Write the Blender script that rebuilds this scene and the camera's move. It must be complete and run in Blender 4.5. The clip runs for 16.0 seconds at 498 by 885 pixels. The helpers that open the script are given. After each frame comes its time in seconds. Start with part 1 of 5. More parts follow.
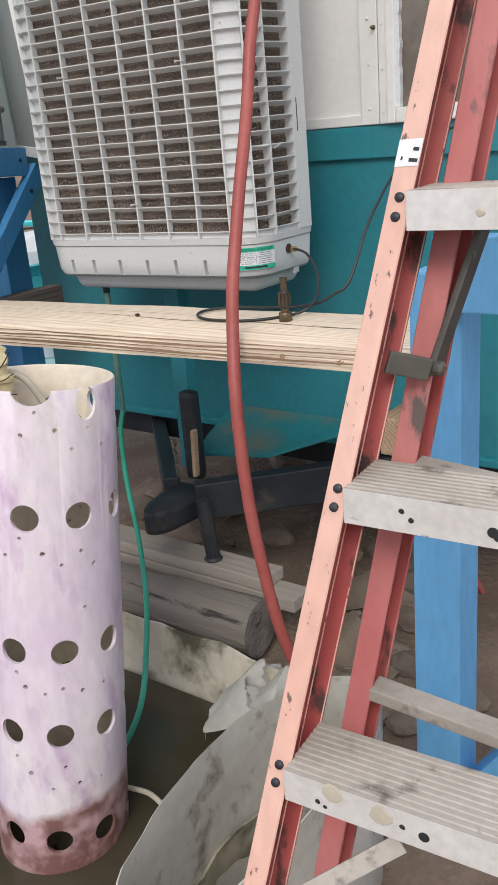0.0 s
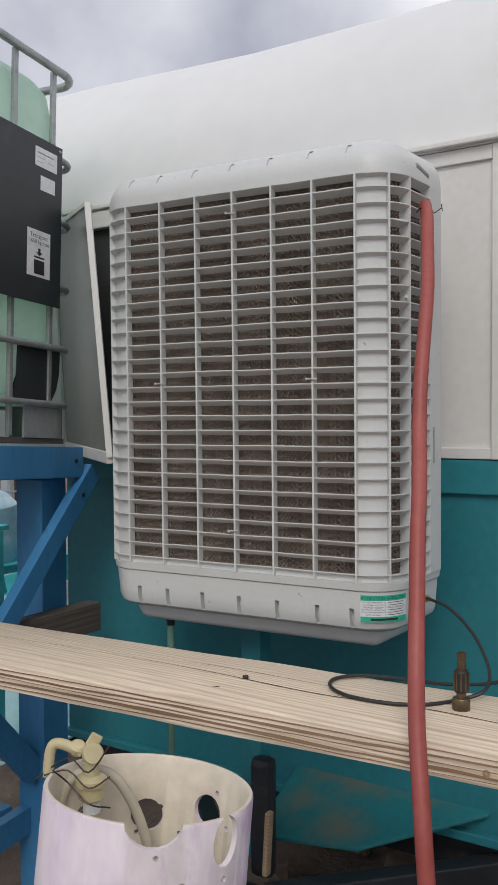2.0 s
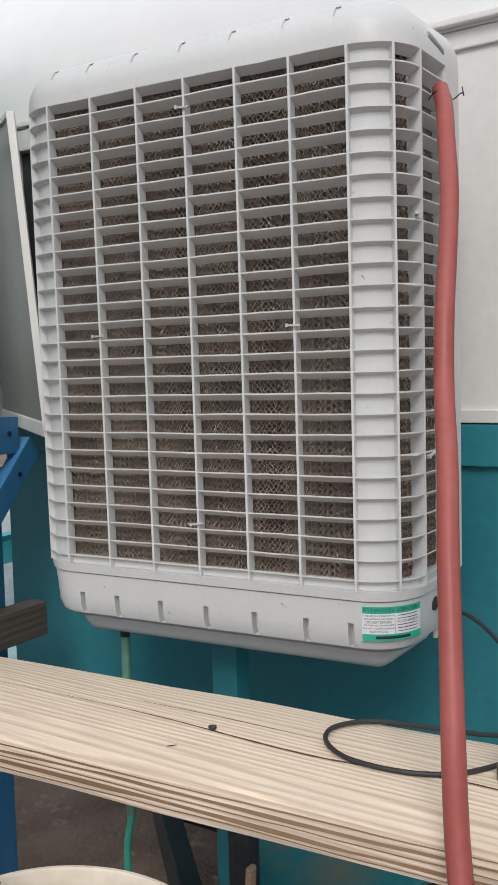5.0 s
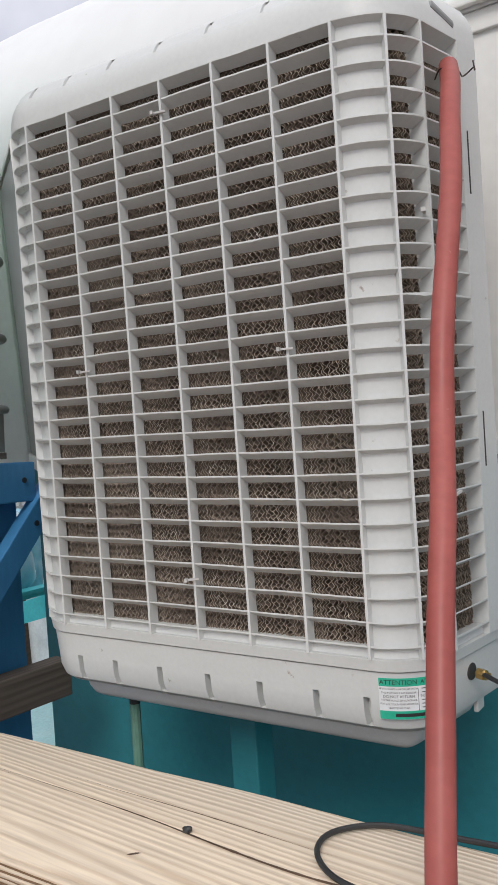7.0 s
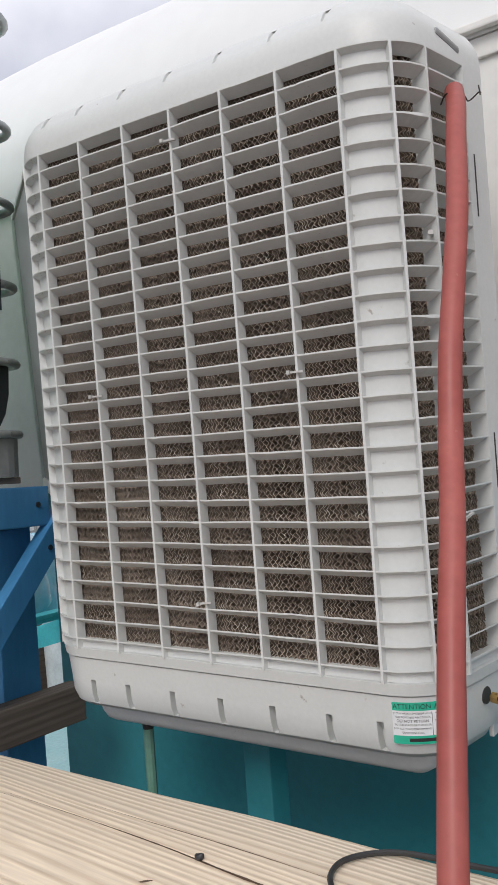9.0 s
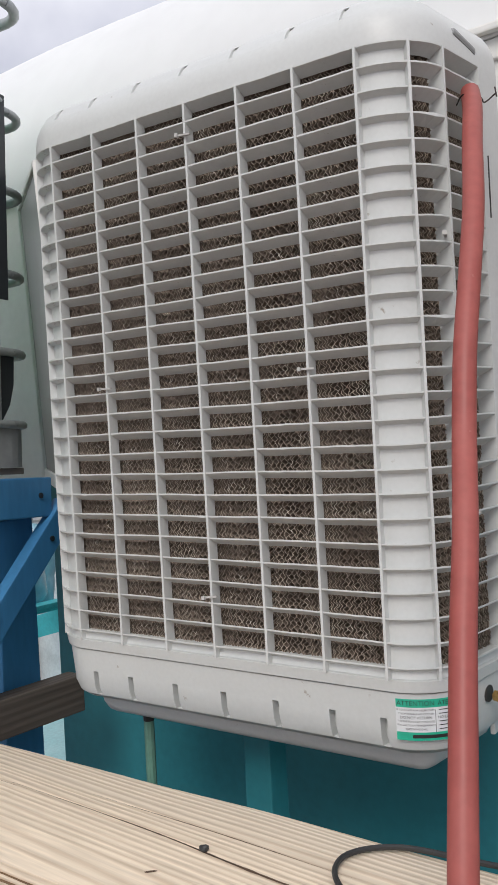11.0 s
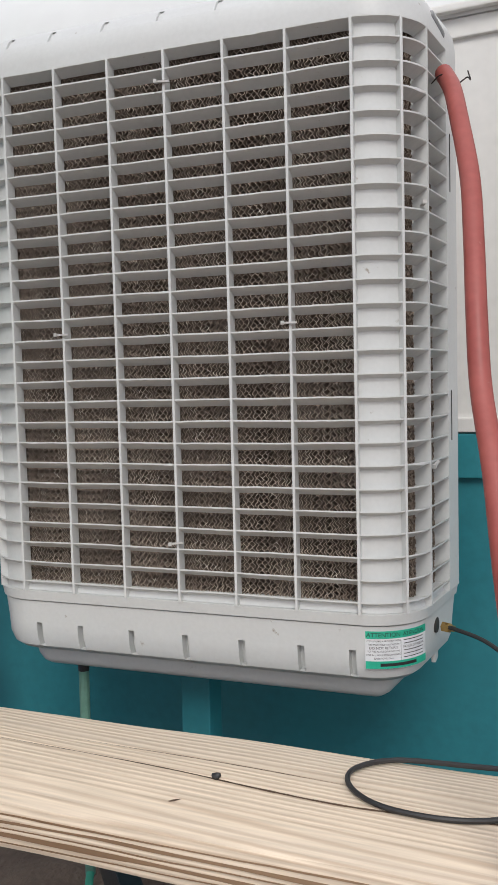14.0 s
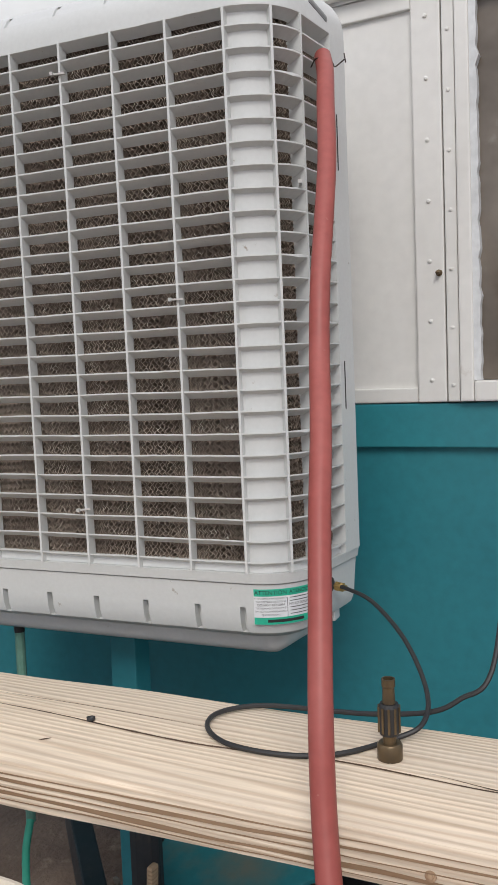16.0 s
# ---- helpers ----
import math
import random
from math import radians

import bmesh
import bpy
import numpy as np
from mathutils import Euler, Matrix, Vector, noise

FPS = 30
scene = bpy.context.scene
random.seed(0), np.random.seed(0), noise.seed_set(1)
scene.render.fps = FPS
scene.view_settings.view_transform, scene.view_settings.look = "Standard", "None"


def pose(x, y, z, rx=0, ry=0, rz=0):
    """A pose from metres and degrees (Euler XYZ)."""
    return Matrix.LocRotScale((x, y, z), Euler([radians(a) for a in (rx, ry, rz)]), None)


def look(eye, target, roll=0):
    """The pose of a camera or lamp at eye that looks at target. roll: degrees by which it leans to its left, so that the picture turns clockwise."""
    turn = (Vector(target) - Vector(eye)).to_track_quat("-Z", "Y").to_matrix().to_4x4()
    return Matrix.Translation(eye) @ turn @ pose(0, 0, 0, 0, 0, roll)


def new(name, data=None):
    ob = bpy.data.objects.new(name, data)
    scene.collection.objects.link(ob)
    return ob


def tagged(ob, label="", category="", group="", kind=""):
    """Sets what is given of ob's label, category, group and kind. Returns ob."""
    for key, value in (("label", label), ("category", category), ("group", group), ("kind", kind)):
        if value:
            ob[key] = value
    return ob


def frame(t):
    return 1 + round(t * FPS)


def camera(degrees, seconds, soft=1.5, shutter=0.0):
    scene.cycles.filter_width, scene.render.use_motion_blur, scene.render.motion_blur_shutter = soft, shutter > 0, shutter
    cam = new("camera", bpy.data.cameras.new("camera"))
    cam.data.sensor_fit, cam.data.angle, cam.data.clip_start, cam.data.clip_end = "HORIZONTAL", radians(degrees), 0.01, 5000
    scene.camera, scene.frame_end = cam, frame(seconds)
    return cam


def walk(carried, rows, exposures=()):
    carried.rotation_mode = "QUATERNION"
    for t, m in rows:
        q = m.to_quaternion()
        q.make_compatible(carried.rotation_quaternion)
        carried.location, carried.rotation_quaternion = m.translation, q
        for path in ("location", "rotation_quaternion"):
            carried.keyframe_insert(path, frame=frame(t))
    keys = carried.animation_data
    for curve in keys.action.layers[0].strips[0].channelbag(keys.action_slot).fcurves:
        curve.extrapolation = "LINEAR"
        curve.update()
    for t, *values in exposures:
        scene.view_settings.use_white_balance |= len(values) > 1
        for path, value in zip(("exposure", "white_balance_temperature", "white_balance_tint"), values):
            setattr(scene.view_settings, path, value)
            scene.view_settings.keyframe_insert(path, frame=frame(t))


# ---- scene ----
cam = camera(32.3, 16.0, soft=1.1)
PATH = [
    (0, (0.064, 0.086, 1.522), (-1.064, 1.591, 0.84), -4.9),
    (0.5, (-0.089, 0.221, 1.527), (-1.224, 1.806, 1.083), -2.0),
    (1, (-0.276, 0.356, 1.597), (-1.509, 1.915, 1.38), -1.4),
    (1.5, (-0.412, 0.325, 1.631), (-1.618, 1.918, 1.552), -0.4),
    (2, (-0.566, 0.27, 1.617), (-1.642, 1.955, 1.562), -0.2),
    (2.5, (-0.61, 0.325, 1.596), (-1.595, 2.062, 1.484), -0.1),
    (3, (-0.641, 0.536, 1.59), (-1.625, 2.268, 1.412), -0.9),
    (3.5, (-0.643, 0.578, 1.614), (-1.669, 2.282, 1.408), -0.8),
    (4, (-0.725, 0.594, 1.617), (-1.742, 2.308, 1.444), -0.4),
    (4.2, (-0.8, 0.585, 1.631), (-1.779, 2.321, 1.466), -0.6),
    (6.3, (-0.768, 0.935, 1.621), (-1.962, 2.535, 1.502), -3.4),
    (6.5, (-0.764, 0.938, 1.622), (-1.964, 2.535, 1.521), -3.4),
    (7, (-0.762, 0.966, 1.618), (-1.996, 2.538, 1.546), -3.6),
    (7.5, (-0.76, 0.971, 1.618), (-2.016, 2.526, 1.569), -4.1),
    (8, (-0.753, 0.97, 1.62), (-2.019, 2.518, 1.591), -4.3),
    (10.5, (-0.756, 0.962, 1.616), (-2.007, 2.522, 1.6), -3.7),
    (11, (-0.769, 0.949, 1.621), (-2.019, 2.51, 1.591), -2.9),
    (11.5, (-0.844, 0.899, 1.626), (-1.988, 2.539, 1.569), -2.1),
    (12, (-0.948, 0.817, 1.598), (-1.941, 2.548, 1.476), -2.1),
    (12.5, (-0.973, 0.78, 1.602), (-1.896, 2.548, 1.45), -2.1),
    (13, (-0.982, 0.767, 1.611), (-1.893, 2.543, 1.487), -2.1),
    (13.5, (-0.987, 0.762, 1.604), (-1.873, 2.551, 1.494), -1.9),
    (14, (-1.002, 0.75, 1.604), (-1.84, 2.562, 1.481), -1.2),
    (14.5, (-1.006, 0.744, 1.605), (-1.801, 2.575, 1.483), -0.6),
    (15, (-0.987, 0.743, 1.6), (-1.766, 2.582, 1.489), -0.8),
    (15.5, (-0.867, 0.761, 1.584), (-1.697, 2.578, 1.48), -1.5),
    (15.7, (-0.792, 0.771, 1.581), (-1.663, 2.567, 1.458), -1.7),
    (16, (-0.734, 0.785, 1.578), (-1.662, 2.55, 1.42), -2.2),
]
walk(cam, [(t, look(eye, target, roll)) for t, eye, target, roll in PATH],
     exposures=[(0.0, 0.40), (0.5, 0.36), (1.0, 0.08), (1.5, -0.20), (2.0, -0.18), (2.5, -0.08), (3.0, 0.00), (3.5, 0.10), (4.2, 0.15), (7.0, 0.19), (11.0, 0.17), (13.0, 0.22), (15.0, 0.20), (16.0, 0.18)])

# ---- world and sun: overcast afternoon ----
world = bpy.data.worlds.new("overcast_sky")
scene.world = world
world.use_nodes = True
wn, wl = world.node_tree.nodes, world.node_tree.links
wn.clear()
w_out, w_bg = wn.new("ShaderNodeOutputWorld"), wn.new("ShaderNodeBackground")
w_sky = wn.new("ShaderNodeTexSky")
w_sky.sky_type, w_sky.sun_disc = "NISHITA", False
w_sky.sun_elevation, w_sky.sun_rotation = radians(52), radians(200)
w_coord, w_noise, w_ramp, w_mix, w_dim = (wn.new("ShaderNodeTexCoord"), wn.new("ShaderNodeTexNoise"), wn.new("ShaderNodeValToRGB"),
                                          wn.new("ShaderNodeMix"), wn.new("ShaderNodeMix"))
w_noise.inputs["Scale"].default_value, w_noise.inputs["Detail"].default_value = 2.2, 6
w_ramp.color_ramp.elements[0].position, w_ramp.color_ramp.elements[0].color = 0.36, (0.25, 0.255, 0.315, 1)
w_ramp.color_ramp.elements[1].position, w_ramp.color_ramp.elements[1].color = 0.72, (0.82, 0.81, 0.83, 1)
w_dim.data_type, w_dim.blend_type = "RGBA", "MULTIPLY"
w_dim.inputs[0].default_value = 1.0
w_dim.inputs[7].default_value = (0.08, 0.08, 0.08, 1)
w_mix.data_type = "RGBA"
w_mix.inputs[0].default_value = 0.86
wl.new(w_coord.outputs["Generated"], w_noise.inputs["Vector"])
wl.new(w_noise.outputs["Fac"], w_ramp.inputs["Fac"])
wl.new(w_sky.outputs["Color"], w_dim.inputs[6])
wl.new(w_dim.outputs[2], w_mix.inputs[6])
wl.new(w_ramp.outputs["Color"], w_mix.inputs[7])
wl.new(w_mix.outputs[2], w_bg.inputs["Color"])
w_bg.inputs["Strength"].default_value = 1.64
wl.new(w_bg.outputs["Background"], w_out.inputs["Surface"])
sun = new("sun", bpy.data.lights.new("sun", "SUN"))
sun.data.energy, sun.data.angle, sun.data.color = 1.5, radians(25), (1.0, 0.96, 0.90)
sun.matrix_world = look((0.9, -3.0, 6.0), (-1.5, 2.0, 1.0))

# ---- materials ----
def material(name, base, second=None, rough=0.6, metal=0.0, scale=6.0, fine=60.0, bump=0.15, stretch=(1, 1, 1), low=0.38, high=0.66, spread=0.0,
             dirt=None, dirt_scale=9.0, dirt_from=0.6, dirt_to=0.72, flecks=0.0, coords="Object", bump_far=0.002, grain_depth=0.5):
    """A painted, plastic, wooden or earthen surface: two colours mixed by stretched noise, fine grain, and a layer of shaped dirt or chips."""
    m = bpy.data.materials.new(name)
    m.use_nodes = True
    n, l = m.node_tree.nodes, m.node_tree.links
    bsdf = n["Principled BSDF"]
    bsdf.inputs["Metallic"].default_value = metal
    second = second or tuple(c * 0.8 for c in base)
    co, mp = n.new("ShaderNodeTexCoord"), n.new("ShaderNodeMapping")
    mp.inputs["Scale"].default_value = stretch
    l.new(co.outputs[coords], mp.inputs["Vector"])
    big, small = n.new("ShaderNodeTexNoise"), n.new("ShaderNodeTexNoise")
    big.inputs["Scale"].default_value, big.inputs["Detail"].default_value = scale, 5
    small.inputs["Scale"].default_value, small.inputs["Detail"].default_value = fine, 4
    for tex in (big, small):
        l.new(mp.outputs["Vector"], tex.inputs["Vector"])
    ramp = n.new("ShaderNodeMapRange")
    ramp.inputs["From Min"].default_value, ramp.inputs["From Max"].default_value = low, high
    l.new(big.outputs["Fac"], ramp.inputs["Value"])
    mix = n.new("ShaderNodeMix")
    mix.data_type = "RGBA"
    mix.inputs[6].default_value, mix.inputs[7].default_value = (*base, 1), (*second, 1)
    l.new(ramp.outputs["Result"], mix.inputs[0])
    grain = n.new("ShaderNodeMix")
    grain.data_type, grain.blend_type = "RGBA", "MULTIPLY"
    grain.inputs[0].default_value = grain_depth
    tone = n.new("ShaderNodeMapRange")
    tone.inputs["From Min"].default_value, tone.inputs["From Max"].default_value = 0.3, 0.7
    tone.inputs["To Min"].default_value, tone.inputs["To Max"].default_value = 0.82, 1.12
    l.new(small.outputs["Fac"], tone.inputs["Value"])
    l.new(mix.outputs[2], grain.inputs[6])
    l.new(tone.outputs["Result"], grain.inputs[7])
    colour = grain.outputs[2]
    if dirt:
        spots, cut, over = n.new("ShaderNodeTexNoise"), n.new("ShaderNodeMapRange"), n.new("ShaderNodeMix")
        spots.inputs["Scale"].default_value, spots.inputs["Detail"].default_value, spots.inputs["Roughness"].default_value = dirt_scale, 7, 0.6
        l.new(mp.outputs["Vector"], spots.inputs["Vector"])
        cut.inputs["From Min"].default_value, cut.inputs["From Max"].default_value = dirt_from, dirt_to
        l.new(spots.outputs["Fac"], cut.inputs["Value"])
        over.data_type = "RGBA"
        over.inputs[7].default_value = (*dirt, 1)
        l.new(cut.outputs["Result"], over.inputs[0])
        l.new(colour, over.inputs[6])
        colour = over.outputs[2]
    if spread:
        info, vary, mul = n.new("ShaderNodeObjectInfo"), n.new("ShaderNodeMapRange"), n.new("ShaderNodeMix")
        vary.inputs["To Min"].default_value, vary.inputs["To Max"].default_value = 1 - spread, 1 + spread
        l.new(info.outputs["Random"], vary.inputs["Value"])
        mul.data_type, mul.blend_type = "RGBA", "MULTIPLY"
        mul.inputs[0].default_value = 1.0
        l.new(colour, mul.inputs[6])
        l.new(vary.outputs["Result"], mul.inputs[7])
        colour = mul.outputs[2]
    l.new(colour, bsdf.inputs["Base Color"])
    shine = n.new("ShaderNodeMapRange")
    shine.inputs["To Min"].default_value, shine.inputs["To Max"].default_value = max(rough - 0.1, 0.02), min(rough + 0.1, 1)
    l.new(big.outputs["Fac"], shine.inputs["Value"])
    l.new(shine.outputs["Result"], bsdf.inputs["Roughness"])
    if bump:
        b = n.new("ShaderNodeBump")
        b.inputs["Strength"].default_value, b.inputs["Distance"].default_value = bump, bump_far
        l.new(small.outputs["Fac"], b.inputs["Height"])
        l.new(b.outputs["Normal"], bsdf.inputs["Normal"])
    return m


def plank_material(name, light, dark, along, rings=34.0, weather=(0.30, 0.27, 0.23), rough=0.75, weather_from=0.55, depth=0.8):
    """Sawn softwood: growth rings that run along one axis, wavering, with grey weathering and dark checks."""
    m = bpy.data.materials.new(name)
    m.use_nodes = True
    n, l = m.node_tree.nodes, m.node_tree.links
    bsdf = n["Principled BSDF"]
    co, mp = n.new("ShaderNodeTexCoord"), n.new("ShaderNodeMapping")
    squeeze = [1.0, 1.0, 1.0]
    squeeze[along] = 0.05
    mp.inputs["Scale"].default_value = squeeze
    l.new(co.outputs["Object"], mp.inputs["Vector"])
    warp, add, wave = n.new("ShaderNodeTexNoise"), n.new("ShaderNodeVectorMath"), n.new("ShaderNodeTexWave")
    warp.inputs["Scale"].default_value, warp.inputs["Detail"].default_value = 7.0, 3
    l.new(mp.outputs["Vector"], warp.inputs["Vector"])
    push = n.new("ShaderNodeVectorMath")
    push.operation = "SCALE"
    push.inputs["Scale"].default_value = 0.06
    l.new(warp.outputs["Color"], push.inputs[0])
    l.new(mp.outputs["Vector"], add.inputs[0])
    l.new(push.outputs["Vector"], add.inputs[1])
    wave.wave_type, wave.rings_direction = "RINGS", "XYZ"[along]
    wave.inputs["Scale"].default_value, wave.inputs["Distortion"].default_value, wave.inputs["Detail"].default_value = rings, 1.2, 2
    centre = n.new("ShaderNodeVectorMath")
    centre.inputs[1].default_value = (0.0, 0.16, 0.10) if along == 0 else (0.16, 0.0, 0.10)
    l.new(add.outputs["Vector"], centre.inputs[0])
    l.new(centre.outputs["Vector"], wave.inputs["Vector"])
    mix = n.new("ShaderNodeMix")
    mix.data_type = "RGBA"
    mix.inputs[6].default_value, mix.inputs[7].default_value = (*light, 1), (*dark, 1)
    band = n.new("ShaderNodeMapRange")
    band.inputs["From Min"].default_value, band.inputs["From Max"].default_value, band.inputs["To Max"].default_value = 0.5, 1.0, depth
    l.new(wave.outputs["Fac"], band.inputs["Value"])
    strong, vary, times = n.new("ShaderNodeTexNoise"), n.new("ShaderNodeMapRange"), n.new("ShaderNodeMath")
    strong.inputs["Scale"].default_value, strong.inputs["Detail"].default_value = 9, 3
    l.new(mp.outputs["Vector"], strong.inputs["Vector"])
    vary.inputs["From Min"].default_value, vary.inputs["From Max"].default_value, vary.inputs["To Min"].default_value = 0.35, 0.65, 0.2
    l.new(strong.outputs["Fac"], vary.inputs["Value"])
    times.operation = "MULTIPLY"
    l.new(band.outputs["Result"], times.inputs[0])
    l.new(vary.outputs["Result"], times.inputs[1])
    l.new(times.outputs["Value"], mix.inputs[0])
    fibre = n.new("ShaderNodeTexNoise")
    fibre.inputs["Scale"].default_value, fibre.inputs["Detail"].default_value = 160, 3
    l.new(mp.outputs["Vector"], fibre.inputs["Vector"])
    streak = n.new("ShaderNodeMix")
    streak.data_type, streak.blend_type = "RGBA", "MULTIPLY"
    streak.inputs[0].default_value = 0.6
    tone = n.new("ShaderNodeMapRange")
    tone.inputs["From Min"].default_value, tone.inputs["From Max"].default_value = 0.25, 0.75
    tone.inputs["To Min"].default_value, tone.inputs["To Max"].default_value = 0.7, 1.15
    l.new(fibre.outputs["Fac"], tone.inputs["Value"])
    l.new(mix.outputs[2], streak.inputs[6])
    l.new(tone.outputs["Result"], streak.inputs[7])
    grey, cut, over = n.new("ShaderNodeTexNoise"), n.new("ShaderNodeMapRange"), n.new("ShaderNodeMix")
    grey.inputs["Scale"].default_value, grey.inputs["Detail"].default_value = 11, 5
    l.new(mp.outputs["Vector"], grey.inputs["Vector"])
    cut.inputs["From Min"].default_value, cut.inputs["From Max"].default_value, cut.inputs["To Max"].default_value = weather_from, weather_from + 0.2, 0.6
    l.new(grey.outputs["Fac"], cut.inputs["Value"])
    over.data_type = "RGBA"
    over.inputs[7].default_value = (*weather, 1)
    l.new(cut.outputs["Result"], over.inputs[0])
    l.new(streak.outputs[2], over.inputs[6])
    l.new(over.outputs[2], bsdf.inputs["Base Color"])
    bsdf.inputs["Roughness"].default_value = rough
    b = n.new("ShaderNodeBump")
    b.inputs["Strength"].default_value, b.inputs["Distance"].default_value = 0.35, 0.002
    l.new(wave.outputs["Fac"], b.inputs["Height"])
    l.new(b.outputs["Normal"], bsdf.inputs["Normal"])
    return m


def glass(name, tint=(0.9, 0.95, 0.93), rough=0.05):
    m = bpy.data.materials.new(name)
    m.use_nodes = True
    bsdf = m.node_tree.nodes["Principled BSDF"]
    bsdf.inputs["Base Color"].default_value = (*tint, 1)
    bsdf.inputs["Roughness"].default_value, bsdf.inputs["IOR"].default_value = rough, 1.45
    bsdf.inputs["Transmission Weight"].default_value = 1.0
    return m


COOLER = material("grey_white_plastic", (0.625, 0.638, 0.628), (0.595, 0.606, 0.596), 0.42, scale=3, fine=140, bump=0.02, grain_depth=0.15, dirt=(0.30, 0.26, 0.21), dirt_scale=42, dirt_from=0.69, dirt_to=0.76)
# near-black that stands in for shade inside the cooler and its recesses
COOLER_SHADE = material("painted_inside_shade", (0.05, 0.047, 0.043), rough=0.7)
# pads: depth shade painted into the flutes' brown, highlight and dust into their edges
PAD = material("wet_cellulose_pad_shaded", (0.15, 0.115, 0.09), (0.26, 0.205, 0.165), 0.85, scale=9, fine=220, bump=0.3)
PAD_EDGE = material("dusty_pad_edge_lit", (0.45, 0.375, 0.305), (0.26, 0.20, 0.16), 0.85, scale=11, fine=260, bump=0.3, dirt=(0.78, 0.72, 0.63), dirt_scale=55, dirt_from=0.56, dirt_to=0.75)
PAD_SIDE = material("dry_side_pad_shaded", (0.16, 0.125, 0.095), (0.24, 0.19, 0.15), 0.85, scale=14, fine=220, bump=0.3)
PAD_SIDE_EDGE = material("dry_side_pad_edge_lit", (0.34, 0.28, 0.215), (0.26, 0.205, 0.16), 0.85, scale=14, fine=220, bump=0.3)
SCRAP = material("dirty_white_sheeting", (0.76, 0.75, 0.70), (0.66, 0.63, 0.56), 0.5, scale=4, fine=30, bump=0.2, dirt=(0.22, 0.16, 0.10), dirt_scale=5, dirt_from=0.56, dirt_to=0.70)
SACK = material("dusty_tan_sacking", (0.38, 0.305, 0.23), (0.26, 0.205, 0.155), 0.9, scale=6, fine=120, bump=0.6, dirt=(0.15, 0.11, 0.08), dirt_scale=6, dirt_from=0.56, dirt_to=0.72)
TEAL = material("teal_wall_paint", (0.021, 0.185, 0.225), (0.026, 0.212, 0.25), 0.5, scale=2.2, fine=40, bump=0.1, dirt=(0.016, 0.15, 0.185), dirt_scale=5, dirt_from=0.58, dirt_to=0.85)
TEAL_BAND = material("bright_teal_trim_paint", (0.024, 0.235, 0.275), (0.028, 0.21, 0.25), 0.45, scale=4, fine=50, bump=0.1)
TEAL_DECK = material("scuffed_teal_steel", (0.014, 0.18, 0.20), (0.018, 0.145, 0.16), 0.55, scale=3, fine=50, bump=0.1, dirt=(0.19, 0.15, 0.09), dirt_scale=3.0, dirt_from=0.5, dirt_to=0.75)
WHITE_ROOF = material("white_roof_coating", (0.755, 0.76, 0.755), (0.725, 0.73, 0.73), 0.5, scale=1.6, fine=12, bump=0.06, grain_depth=0.12, dirt=(0.66, 0.65, 0.63), dirt_scale=3, dirt_from=0.62, dirt_to=0.95)
WHITE_PAINT = material("white_painted_panel", (0.76, 0.75, 0.72), (0.70, 0.69, 0.66), 0.5, scale=3, fine=35, bump=0.08, grain_depth=0.2, dirt=(0.46, 0.40, 0.32), dirt_scale=9, dirt_from=0.68, dirt_to=0.84)
BLUE = material("sky_blue_timber_paint", (0.042, 0.19, 0.39), (0.055, 0.235, 0.46), 0.55, scale=5, fine=60, bump=0.3, stretch=(1, 1, 0.25), dirt=(0.025, 0.10, 0.22), dirt_scale=10, dirt_from=0.64, dirt_to=0.72)
BLUE_LIGHT = material("pale_blue_timber_paint", (0.12, 0.36, 0.63), (0.155, 0.42, 0.70), 0.55, scale=5, fine=60, bump=0.3, stretch=(1, 1, 0.25), dirt=(0.03, 0.12, 0.26), dirt_scale=10, dirt_from=0.66, dirt_to=0.72)
PLANK = plank_material("sawn_pine", (0.83, 0.695, 0.535), (0.44, 0.285, 0.17), 0, rings=33.0, weather=(0.72, 0.625, 0.505), weather_from=0.52, depth=0.62)
PLANK_Y = plank_material("sawn_pine_crosswise", (0.42, 0.30, 0.19), (0.25, 0.155, 0.085), 1)
GREY_WOOD = plank_material("weathered_grey_board", (0.37, 0.32, 0.27), (0.25, 0.21, 0.17), 0, rings=12, weather_from=0.4, depth=0.5)
BOARD_DARK = plank_material("dark_weathered_board", (0.11, 0.09, 0.075), (0.07, 0.055, 0.045), 1, rings=20)
LOG = material("weathered_log", (0.20, 0.175, 0.15), (0.10, 0.085, 0.073), 0.9, scale=8, fine=50, bump=1.0, stretch=(0.12, 1, 1), bump_far=0.01, dirt=(0.05, 0.042, 0.037), dirt_scale=22, dirt_from=0.55, dirt_to=0.61)
PVC = material("lilac_stained_pvc", (0.66, 0.545, 0.655), (0.77, 0.71, 0.71), 0.45, scale=5, fine=45, bump=0.05, stretch=(1, 1, 0.4), dirt=(0.50, 0.34, 0.50), dirt_scale=13, dirt_from=0.56, dirt_to=0.74)
PVC_IN = material("cream_pvc_inside", (0.66, 0.58, 0.46), (0.72, 0.66, 0.56), 0.5, scale=4, fine=40, bump=0.05)
HOSE = material("red_rubber_hose", (0.315, 0.068, 0.056), (0.36, 0.09, 0.075), 0.5, scale=8, fine=70, bump=0.1, dirt=(0.55, 0.30, 0.25), dirt_scale=30, dirt_from=0.68, dirt_to=0.8)
GREEN_HOSE = material("green_garden_hose", (0.03, 0.30, 0.20), (0.04, 0.36, 0.25), 0.5)
DRAIN = material("aged_green_pipe", (0.10, 0.26, 0.20), (0.16, 0.30, 0.24), 0.5)
CREAM_HOSE = material("cream_tubing", (0.55, 0.50, 0.40), rough=0.5)
BLACK = material("black_rubber", (0.018, 0.018, 0.02), (0.03, 0.03, 0.03), 0.5)
